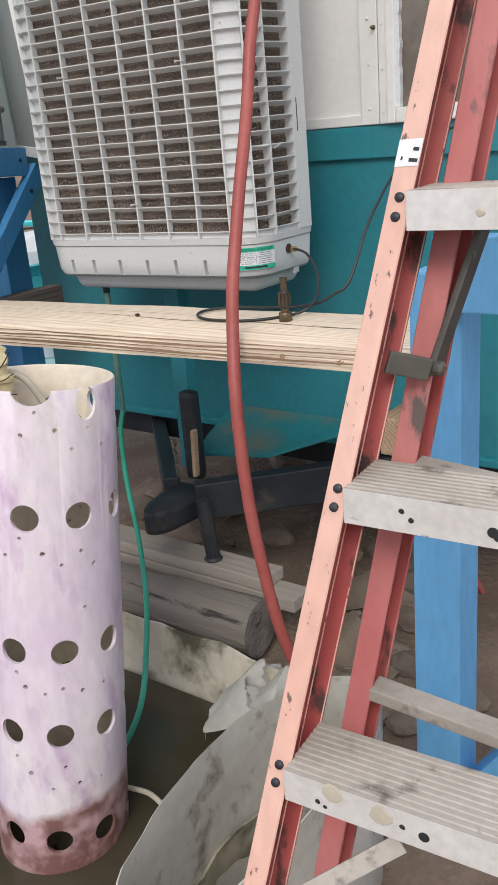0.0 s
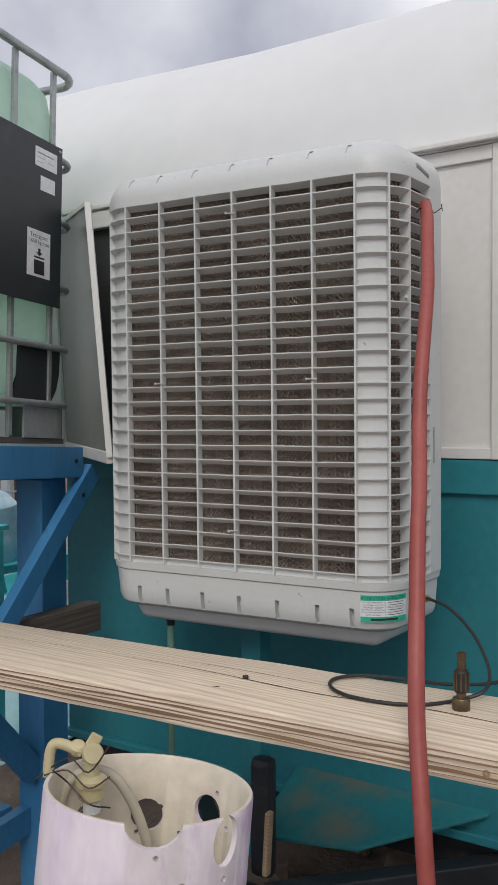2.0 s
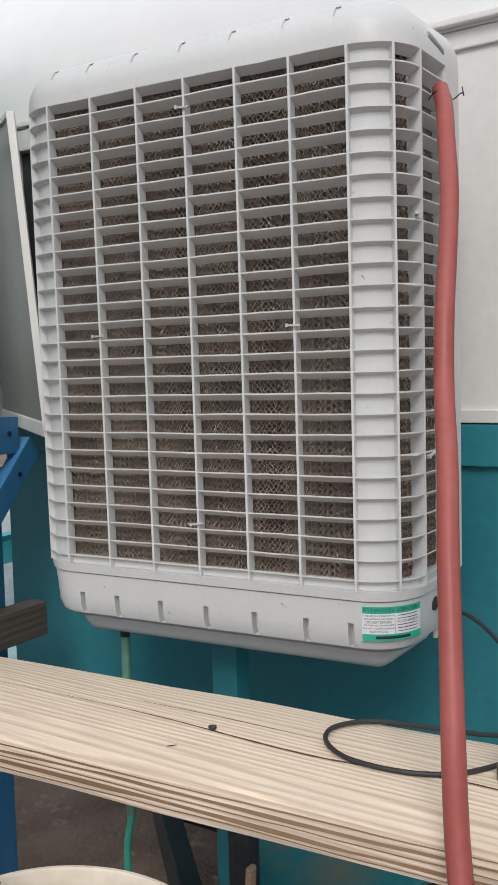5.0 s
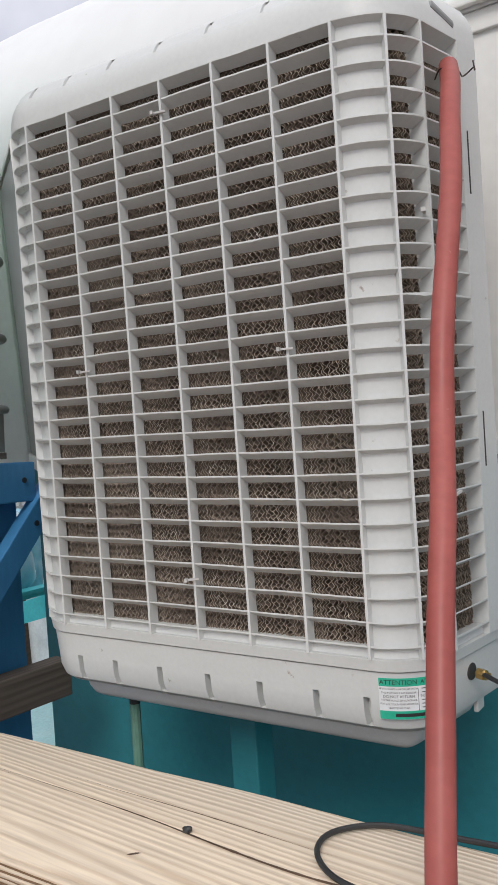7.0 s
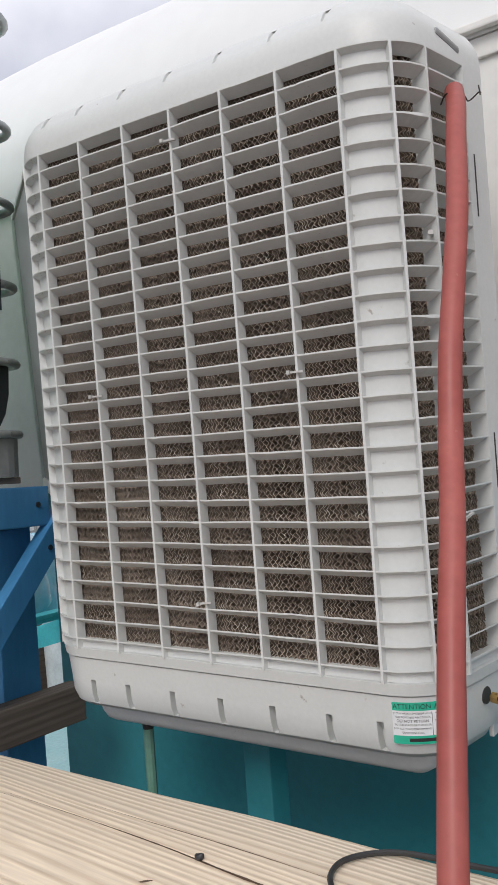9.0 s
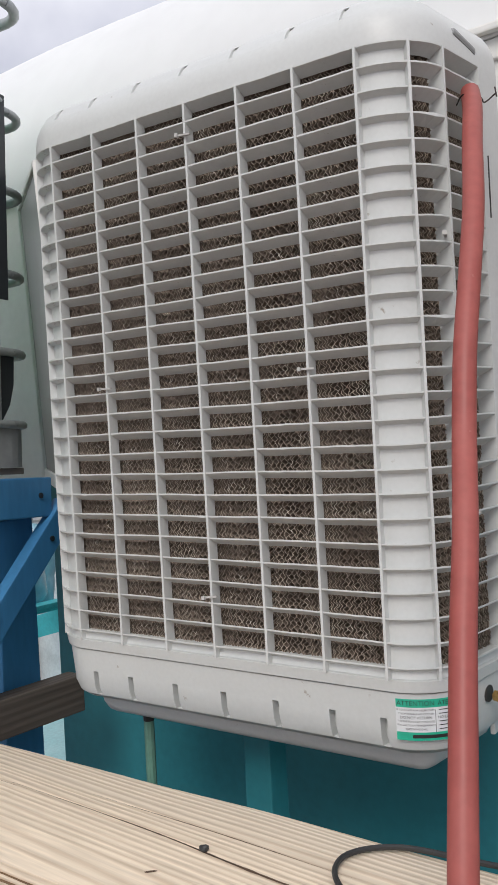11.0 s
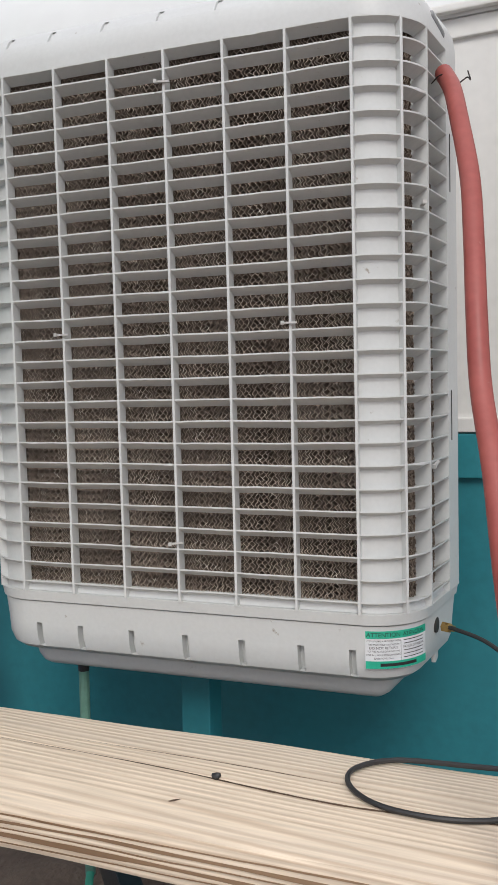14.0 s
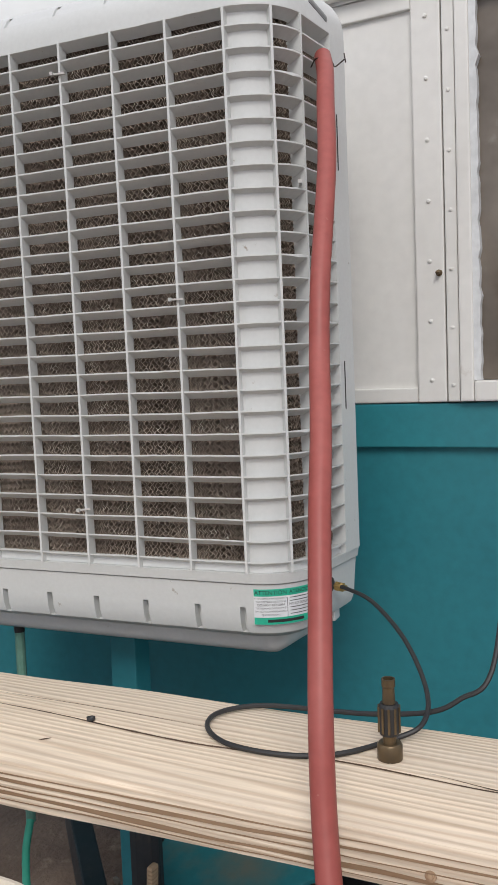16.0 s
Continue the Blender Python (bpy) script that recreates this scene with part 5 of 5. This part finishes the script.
for k in range(14):
    rock(rnd.uniform(-1.2, -0.7), rnd.uniform(1.85, 2.15), rnd.choice((0.03, 0.04, 0.05)), 60 + k * 1.37)

# red jack stand under the trailer
stand = thing("jack_stand", (-0.98, 2.55, HIGH), "red steel jack stand with a chain under the trailer", "jack stand")
part("column", tube([(-0.98, 2.55, 0.10), (-0.98, 2.55, 0.43)], 0.028, 12), HOSE, stand)
for dx, dy in ((-0.09, -0.09), (0.09, -0.09), (-0.09, 0.09), (0.09, 0.09)):
    part("leg", bar((-0.98, 2.55, 0.22), (-0.98 + dx, 2.55 + dy, HIGH), 0.022, 0.01, (1, 0, 0)), HOSE, stand)

# drain and green hose
drain = thing("drain_pipe", (-2.03, 2.155, 0.2), "thin green drain pipe hanging from the cooler's tray", "pipe")
part("fitting", lathe([(0.020, 0.0), (0.020, 0.012), (0.013, 0.014), (0.011, 0.045)], (-2.03, 2.155, 1.090), 12, (0, 0, -1)), BLACK, drain)
part("pipe_run", tube([(-2.03, 2.155, 1.05), (-2.03, 2.155, 0.62)], 0.0105, 10), DRAIN, drain)
ghose = solid("green_hose", tube(smooth_path([(-2.03, 2.155, 0.63), (-2.00, 2.10, 0.56), (-1.88, 1.98, 0.45), (-1.74, 1.86, 0.32), (-1.62, 1.74, 0.20), (-1.53, 1.62, 0.10), (-1.47, 1.52, 0.02), (-1.46, 1.44, -0.05), (-1.49, 1.36, -0.14)], 6), 0.0085, 10), GREEN_HOSE, "green garden hose running down into the tub", "hose", smooth=True)
solid("cream_tube", tube(smooth_path([(-1.38, 1.33, -0.10), (-1.27, 1.32, -0.07), (-1.19, 1.30, -0.10), (-1.14, 1.25, -0.16)], 6), 0.007, 8), CREAM_HOSE, "cream tube dipping into the water", "tube", smooth=True)

# ---- water line to the cooler ----
line = thing("black_water_line", (-1.15, 1.85, 1.08), "thin black water line looped on the plank", "tube")
Z = 1.0815
loop = [(-1.312, 2.212, 1.188), (-1.294, 2.200, 1.190), (-1.226, 2.150, 1.184), (-1.142, 2.060, 1.154), (-1.078, 1.955, 1.118), (-1.066, 1.890, 1.096), (-1.100, 1.857, Z), (-1.149, 1.790, Z),
        (-1.216, 1.760, Z), (-1.298, 1.762, Z), (-1.352, 1.800, Z), (-1.362, 1.852, Z), (-1.314, 1.900, Z), (-1.206, 1.915, Z + 0.002), (-1.147, 1.925, Z + 0.003), (-1.066, 1.930, 1.098),
        (-1.026, 1.940, 1.119), (-0.988, 1.965, 1.155), (-0.983, 2.080, 1.297), (-0.970, 2.270, 1.424), (-0.922, 2.520, 1.496)]
part("line", tube(smooth_path(loop, 8), 0.0037, 8), BLACK, line, smooth=True)
part("nut", lathe([(0.009, 0), (0.009, 0.014), (0.006, 0.016), (0.006, 0.022)], (-1.318, 2.217, 1.188), 6, (0.9, -0.35, 0)), BRASS_NEW, line, "brass compression nut")
# flush dark disc in place of a hollow: the inlet's shade as colour
inlet = lathe([(0.0135, -0.003), (0.0135, 0.0004), (0.012, 0.0008), (0.004, 0.0008)], (side_x(YF + 0.150) - 0.0105, YF + 0.150, 1.188), 20, (1, -0.14, 0))
part("inlet_socket", inlet, COOLER_SHADE, cooler, "moulded water inlet, its recess shade drawn as a dark disc")
part("corner_foot", bar((X1 - 0.016, 2.262, 1.13), (X1 - 0.016, 2.262, 1.106), 0.008, 0.03, (0, 1, 0), 0.002), COOLER, cooler)

fitting = thing("hose_fitting", (-1.086, 1.812, 1.0765), "tarnished brass hose nozzle standing on the plank", "hose fitting")
FX, FY, FZ = -1.086, 1.812, 1.0765
part("knurled_base", lathe([(0.0155, 0.0), (0.0165, 0.002), (0.0165, 0.020), (0.0145, 0.023)], (FX, FY, FZ), 20), BRASS, fitting, smooth=True)
part("neck", lathe([(0.009, 0), (0.009, 0.010), (0.0115, 0.013)], (FX, FY, FZ + 0.022), 14), BRASS, fitting)
part("grip", lathe([(0.0125, 0), (0.0135, 0.004), (0.0135, 0.036), (0.0115, 0.041)], (FX, FY, FZ + 0.034), 16), BLACK, fitting)
for k in range(10):
    a = 2 * math.pi * k / 10
    part("grip_rib", box(FX + 0.0135 * math.cos(a) - 0.0014, FX + 0.0135 * math.cos(a) + 0.0014, FY + 0.0135 * math.sin(a) - 0.0014, FY + 0.0135 * math.sin(a) + 0.0014, FZ + 0.038, FZ + 0.071), BRASS, fitting)
part("spout", lathe([(0.0085, 0), (0.0075, 0.022), (0.0088, 0.023), (0.0088, 0.033), (0.007, 0.033), (0.007, 0.028)], (FX, FY, FZ + 0.074), 14), BRASS, fitting, smooth=True)

chip = bmesh.new()
bmesh.ops.create_icosphere(chip, subdivisions=2, radius=0.006)
for v in chip.verts:
    v.co = Vector((v.co.x * 1.2, v.co.y, v.co.z * 0.8)) * (1 + 0.4 * noise.noise(v.co * 300))
bmesh.ops.translate(chip, verts=chip.verts[:], vec=(-1.530, 1.764, 1.0795))
solid("bark_chip", chip, BLACK, "small dark chip lying on the plank", "chip")

# ---- marks on the cooler: zip ties, label ----
for x, y, z, d in ((RIBS[3], YF, 2.117, (1, 0.2, 0)), (RIBS[1], YF, 1.708, (1, 0.2, 0)), (RIBS[5], YF, 1.710, (1, 0.2, 0)), (RIBS[3], YF, 1.342, (1, 0.2, 0.1)), (C1 + 0.097, YF + 0.074, 1.893, (-0.4, 1, 0)), (side_x(YF + 0.11) + 0.003, YF + 0.11, 1.473, (0.2, 1, 0.3))):
    d = Vector(d).normalized()
    p = Vector((x, y - (0.004 if y == YF else 0), z))
    tb = bar(p - d * 0.012, p + d * 0.012, 0.005, 0.003, (0, 0, 1))
    join(tb, bar(p - d * 0.013 + Vector((0, -0.004, 0)), p - d * 0.008 + Vector((0, -0.004, 0)), 0.007, 0.006, (0, 0, 1)))
    part("zip_tie", tb, TIE, cooler)

ARC_R = R - 0.0105


def on_corner(u, out=0.0):
    """A place on the skirt's corner, u metres along from where the front's flat ends."""
    a = u / ARC_R
    cx, cy = C1, YF + R
    return cx + (ARC_R + out) * math.sin(a), cy - (ARC_R + out) * math.cos(a)


def curved_patch(u0, u1, z0, z1, out, mat, name, parent):
    b = bmesh.new()
    n = 14
    rows = []
    for i in range(n + 1):
        x, y = on_corner(u0 + (u1 - u0) * i / n, out)
        rows.append([b.verts.new((x, y, z0)), b.verts.new((x, y, z1))])
    for r, s in zip(rows, rows[1:]):
        b.faces.new((r[0], s[0], s[1], r[1]))
    return part(name, b, mat, parent)


def curved_text(text, size, u, z, out, mat, parent):
    b = lettering(text, size)
    for v in b.verts:
        x, y = on_corner(u + v.co.x, out)
        v.co = Vector((x, y, z + v.co.y))
    return part("lettering", b, mat, parent)


warn = thing("warning_label", (C1, YF, 1.141), "white and green printed warning label on the cooler's skirt", "label")
paper = curved_patch(0.006, 0.125, 1.1470, 1.2100, 0.0004, PAPER, "paper", warn)
curved_patch(0.0065, 0.1245, 1.1970, 1.2095, 0.0009, GREEN_INK, "green_band", paper)
curved_patch(0.0065, 0.1245, 1.1475, 1.1600, 0.0009, GREEN_INK, "green_band", paper)
curved_text("ATTENTION", 0.0100, 0.036, 1.2030, 0.0014, INK, paper)
curved_text("ATENCION", 0.0092, 0.092, 1.2030, 0.0014, INK, paper)
for u, rows in ((0.036, ("IF YOU HAVE A PROBLEM WITH", "THIS PORTABLE AIR COOLER", "DO NOT RETURN", "TO THE PLACE OF PURCHASE", "FOR ALL YOUR PERFORMANCE", "QUESTIONS CALL")), (0.092, ("", "", "NO LO DEVUELVA", "", "", ""))):
    for k, row in enumerate(rows):
        z = 1.1930 - 0.0057 * k
        if row:
            curved_text(row, 0.0058 if k == 2 else 0.0040, u, z, 0.0010, INK, paper)
        else:
            curved_patch(u - 0.022, u + 0.022, z - 0.0006, z + 0.0006, 0.0010, INK, "print_bar", paper)
curved_patch(0.030, 0.096, 1.1515, 1.1565, 0.0014, INK, "print_bar", paper)
curved_patch(0.0645, 0.0652, 1.1600, 1.1930, 0.0010, INK, "print_bar", paper)

# the cooler hangs slightly turned and leans out a little at the top
swing = Matrix.Translation((-1.418, 2.0583, 1.34)) @ Matrix.Rotation(radians(4.3), 4, "Z") @ Matrix.Rotation(radians(0.67), 4, "X") @ Matrix.Translation((-C1, -YF, -1.34))
for ob in (cooler, warn):
    ob.matrix_basis = swing @ Matrix.Translation(ORIGIN[ob])

# ---- tank in its cage on the blue stand ----
IX0, IX1, IY0, IY1, IZ0, IZ1 = -3.53, -2.53, 1.14, 2.315, 1.552, 2.71
tank = thing("caged_water_tank", (-3.03, 1.73, IZ0), "translucent pale green water tank in a galvanised tube cage", "water tank")


def cage_ring(inset, r=0.07, seg=5):
    out = []
    for cx, cy, a0 in ((IX1 - r, IY1 - r, 0), (IX0 + r, IY1 - r, 90), (IX0 + r, IY0 + r, 180), (IX1 - r, IY0 + r, 270)):
        for k in range(seg + 1):
            a = radians(a0 + 90 * k / seg)
            out.append((cx + (r - inset) * math.cos(a), cy + (r - inset) * math.sin(a)))
    return out


bottle = bmesh.new()
rings = []
for z, ins in ((1.66, 0.10), (1.68, 0.06), (1.74, 0.04), (2.56, 0.04), (2.63, 0.06), (2.66, 0.10), (2.675, 0.18)):
    rings.append([bottle.verts.new((-3.03 + (x + 3.03) * (1 - ins), 1.727 + (y - 1.727) * (1 - ins), z)) for x, y in cage_ring(0.0, 0.13)])
for r, s in zip(rings, rings[1:]):
    for k in range(len(r)):
        bottle.faces.new((r[k], r[(k + 1) % len(r)], s[(k + 1) % len(r)], s[k]))
bottle.faces.new(rings[0][::-1])
bottle.faces.new(rings[-1])
part("bottle", bottle, TANK, tank, "translucent pale green plastic bottle", smooth=True)
for z in (2.705, 2.43, 2.235, 2.03, 1.838, 1.662):
    pts = [(x, y, z) for x, y in cage_ring(0.0)]
    part("cage_ring", tube(pts + [pts[0]], 0.0105 if z < 2.7 else 0.013, 10), STEEL, tank, smooth=True)
for y in (2.212, 2.048, 1.884, 1.720, 1.556, 1.392, 1.228):
    part("cage_upright", bar((IX1 - 0.013, y, 1.56), (IX1 - 0.013, y, 2.70), 0.015, 0.015, (1, 0, 0), 0.003), STEEL, tank)
for x in (-2.70, -2.87, -3.04, -3.21, -3.38):
    part("cage_upright", bar((x, IY1 - 0.013, 1.56), (x, IY1 - 0.013, 2.70), 0.015, 0.015, (0, 1, 0), 0.003), STEEL, tank)
outer = [(IX1 - 0.004, 2.10)] + cage_ring(0.004)[:6] + [(IX1 - 0.25, IY1 - 0.004)]
inner = [(IX1 - 0.010, 2.10)] + cage_ring(0.010)[:6] + [(IX1 - 0.25, IY1 - 0.010)]
corner = prism(outer + inner[::-1], 1.557, 1.652)
part("base_corner", corner, ZINC, tank, "dull steel base corner")
part("base_board", box(IX0, IX1 - 0.01, IY0, IY1 - 0.03, IZ0 - 0.012, IZ0 + 0.004, 0.002), BOARD_DARK, tank)
part("base_sheet", box(IX0 + 0.05, IX1 - 0.35, IY0 + 0.05, IY1 - 0.05, IZ0 + 0.005, 1.655), STEEL, tank)
patch = prism([(2.085, -1.850), (2.265, -1.850), (2.262, -1.76), (2.250, -1.71), (2.228, -1.672), (2.045, -1.672), (2.068, -1.695), (2.080, -1.74)], -0.009, 0.009, 0.003)
bmesh.ops.transform(patch, matrix=Matrix(((0, 0, 1, IX1 - 0.021), (1, 0, 0, 0), (0, -1, 0, 0), (0, 0, 0, 1))), verts=patch.verts[:])
bmesh.ops.recalc_face_normals(patch, faces=patch.faces[:])
part("black_patch", patch, SIGN, tank, "black moulded patch on the bottle")
plate = part("sign_plate", box(IX1 + 0.008, IX1 + 0.012, 1.42, 2.230, 1.962, 2.462, 0.001), SIGN, tank, "black plastic sign plate")
SX = IX1 + 0.0125
for y0, y1, z0, z1 in ((2.110, 2.205, 2.374, 2.432), (2.134, 2.197, 2.305, 2.349), (2.082, 2.180, 2.040, 2.180), (1.80, 1.945, 2.25, 2.42)):
    part("paper_label", box(SX, SX + 0.0006, y0, y1, z0, z1), PAPER, plate)
for y0, y1, z0, z1 in ((2.111, 2.155, 2.048, 2.090), (2.111, 2.155, 2.096, 2.101), (2.128, 2.138, 2.112, 2.126)):
    part("print", box(SX + 0.0007, SX + 0.0011, y0, y1, z0, z1), INK, plate)
for y0, y1, z0, z1 in ((2.118, 2.190, 2.413, 2.417), (2.118, 2.15, 2.400, 2.4015), (2.165, 2.19, 2.394, 2.3955), (2.118, 2.14, 2.387, 2.3885)):
    part("print", box(SX + 0.0007, SX + 0.0011, y0, y1, z0, z1), ZINC, plate)
arrow = bmesh.new()
arrow.faces.new([arrow.verts.new((SX + 0.001, y, z)) for y, z in ((2.119, 2.114), (2.147, 2.114), (2.133, 2.103))])
part("print", arrow, INK, plate)
for text, z in (("Transport", 2.162), ("1650 kg max", 2.144)):
    tb = lettering(text, 0.0185 if text[0] == "T" else 0.0165)
    for v in tb.verts:
        v.co = Vector((SX + 0.001, 2.131 + v.co.x, z + v.co.y))
    part("lettering", tb, INK, plate)
for y in (2.218,):
    part("plate_rivet", lathe([(0.006, 0), (0.005, 0.002), (0.002, 0.003)], (SX, y, 2.448), 8, (1, 0, 0)), STEEL, plate)

# tank and stand are turned a little against the trailer and have settled towards it
settle = Matrix.Translation((IX1, 2.25, 2.05)) @ Matrix.Rotation(radians(8), 4, "Z") @ Matrix.Rotation(radians(-2.5), 4, "X") @ Matrix.Diagonal((1, 1.1, 1, 1)) @ Matrix.Translation((-IX1, -2.25, -2.05))
tank.matrix_basis = settle @ Matrix.Translation(ORIGIN[tank])

stand_l = thing("tank_stand", (-3.0, 1.7, LOW), "blue painted timber stand with braces under the water tank", "stand")


def stand_z(y):
    return 1.483 - 0.0437 * (y - 2.20)


for x in (-2.5325, -3.5225):
    part("beam", bar((x, 0.9, stand_z(0.9)), (x, 2.322, stand_z(2.322)), 0.055, 0.098, (0, 0, 1), 0.004), BLUE, stand_l)
for y in (0.95, 1.6, 2.25):
    part("joist", box(-3.49, -2.565, y, y + 0.05, stand_z(y) - 0.05, stand_z(y) + 0.046, 0.004), BLUE, stand_l)
for x in (-2.665, -3.52):
    for y in (2.185, 1.0):
        part("leg", box(x, x + 0.10, y, y + 0.125, LOW - 0.05, stand_z(y) - 0.056, 0.004), BLUE, stand_l)
part("brace", bar((-2.510, 2.375, 1.448), (-2.510, 1.85, 0.945), 0.066, 0.036, (1, 0, 0), 0.003), BLUE, stand_l)
part("brace", bar((-2.60, 1.85, 0.86), (-2.60, 2.18, 0.50), 0.075, 0.038, (1, 0, 0), 0.003), BLUE, stand_l)
part("low_rail", box(-2.66, -2.62, 1.0, 2.19, 0.30, 0.385, 0.003), BLUE, stand_l)
for x, y, z in ((-2.504, 2.282, 1.484), (-2.491, 2.30, 1.375)):
    part("bolt", lathe([(0.007, 0), (0.007, 0.003), (0.003, 0.003)], (x, y, z), 10, (1, 0, 0)), BLACK_STEEL, stand_l)
turn_stand = Matrix.Translation((IX1, 2.25, 0)) @ Matrix.Rotation(radians(8), 4, "Z") @ Matrix.Translation((-IX1, -2.25, 0))
stand_l.matrix_basis = turn_stand @ Matrix.Translation(ORIGIN[stand_l])

# ---- yard beyond the stand ----
chair = thing("garden_chair", (-4.35, 3.2, GROUND_FAR), "aqua painted slatted wooden garden chair", "chair")
CX, CY = -4.05, 3.30
part("arm", box(-4.75, -3.93, 3.17, 3.28, 1.06, 1.085, 0.005), AQUA, chair)
part("arm", box(-4.75, -3.93, 3.83, 3.94, 1.06, 1.085, 0.005), AQUA, chair)
for y in (3.19, 3.86):
    part("front_leg", box(-4.02, -3.93, y, y + 0.05, GROUND_FAR, 1.058, 0.004), AQUA, chair)
    part("side_rail", bar((-3.95, y + 0.06, 0.80), (-4.80, y + 0.06, 0.56), 0.03, 0.12, (0, 0, 1), 0.004), AQUA, chair)
for k in range(7):
    part("seat_slat", bar((-4.00 - 0.085 * k, 3.2, 0.862 - 0.024 * k), (-4.00 - 0.085 * k, 3.92, 0.862 - 0.024 * k), 0.07, 0.018, (0, 0, 1), 0.003), AQUA, chair)
for k in range(5):
    part("back_slat", bar((-4.62, 3.26 + 0.15 * k, 0.70), (-4.95, 3.26 + 0.15 * k, 1.42), 0.10, 0.018, (1, 0, 0), 0.003), AQUA, chair)


def jug(x, y, z, r, tall, lean):
    b = lathe([(r * 0.9, 0), (r, 0.02), (r, tall * 0.3), (r * 0.95, tall * 0.36), (r, tall * 0.42), (r, tall * 0.72), (r * 0.6, tall * 0.86), (r * 0.25, tall * 0.92), (r * 0.25, tall)], (0, 0, 0), 20)
    bmesh.ops.transform(b, matrix=pose(x, y, z, lean, 0, 20), verts=b.verts[:])
    return solid("water_jug", b, BLUE_JUG, "clear blue plastic water jug on the aqua chair", "jug", "jugs on the chair", smooth=True)


jug(-4.22, 3.45, 0.86, 0.13, 0.42, 8)
jug(-4.40, 3.62, 0.80, 0.13, 0.40, -14)
far = thing("white_caged_tank", (-6.2, 4.4, GROUND_FAR), "white water tank in a wire cage across the yard", "water tank")
part("bottle", box(-6.8, -5.7, 3.9, 4.9, 0.6, 1.75, 0.06), CLOTH_WHITE, far)
for k in range(9):
    part("cage_bar", bar((-5.69, 3.92 + 0.12 * k, 0.55), (-5.69, 3.92 + 0.12 * k, 1.78), 0.014, 0.014, (1, 0, 0)), STEEL, far)
for z in (0.6, 0.83, 1.06, 1.29, 1.52, 1.76):
    part("cage_bar", bar((-5.68, 3.88, z), (-5.68, 4.92, z), 0.014, 0.014, (1, 0, 0)), STEEL, far)
part("pallet", box(-6.8, -5.7, 3.9, 4.9, GROUND_FAR, 0.55, 0.01), BOARD_DARK, far)
solid("white_barrel", lathe([(0.28, 0), (0.32, 0.03), (0.33, 0.5), (0.32, 0.85), (0.22, 0.95), (0.10, 0.97)], (-5.3, 4.75, GROUND_FAR), 24), CLOTH_WHITE, "white plastic barrel in the yard", "barrel", smooth=True)
tarp = prism([(-3.75, 2.7), (-3.75, 4.0), (-5.2, 5.0), (-5.8, 3.0)], GROUND_FAR + 0.01, GROUND_FAR + 0.02)
solid("tarp", tarp, material("pale_aqua_tarp", (0.45, 0.72, 0.72), (0.52, 0.76, 0.76), 0.6), "pale aqua tarp spread on the yard", "tarp")
fence = thing("wire_fence", (-9.5, 7.5, GROUND_FAR), "rusty wire yard fence far off", "fence")
for k in range(22):
    part("picket", bar((-11.5 + 0.22 * k, 6.6 + 0.16 * k, GROUND_FAR), (-11.5 + 0.22 * k, 6.6 + 0.16 * k, 1.7), 0.03, 0.03, (1, 0, 0)), WIRE, fence)
for z in (0.5, 1.6):
    part("fence_rail", bar((-11.6, 6.55, z), (-6.7, 10.1, z), 0.03, 0.03, (0, 0, 1)), WIRE, fence)
hedge = thing("scrub_hill", (-30, 26, GROUND_FAR), "pale dusty bank behind the yard", "bank", kind="structure")
hb = bmesh.new()
bmesh.ops.create_icosphere(hb, subdivisions=4, radius=1.0)
for v in hb.verts:
    v.co = Vector((v.co.x * 24 - 34, v.co.y * 8 + 26, max(v.co.z, -0.1) * (2.2 + 0.5 * noise.noise(v.co * 3)) - 0.2))
part("bank", hb, DIRT, hedge, smooth=True)
# clutter below the stand
bucket = lathe([(0.10, 0), (0.105, 0.01), (0.13, 0.22), (0.137, 0.225), (0.137, 0.235), (0.125, 0.235), (0.10, 0.02)], (-2.78, 2.02, 0.385), 24)
shelf = solid("low_shelf", box(-3.1, -2.67, 1.1, 2.15, 0.345, 0.383, 0.003), BLUE, "blue board shelf under the tank stand", "shelf")
solid("bucket", bucket, DARK_GREEN, "dark green plastic bucket under the stand", "bucket", smooth=True)
bowl = lathe([(0.06, 0), (0.10, 0.03), (0.12, 0.10), (0.128, 0.105), (0.115, 0.10), (0.09, 0.035)], (-2.74, 1.74, 0.385), 24)
solid("plastic_tub", bowl, DRUM, "clear plastic tub under the stand", "tub", smooth=True)
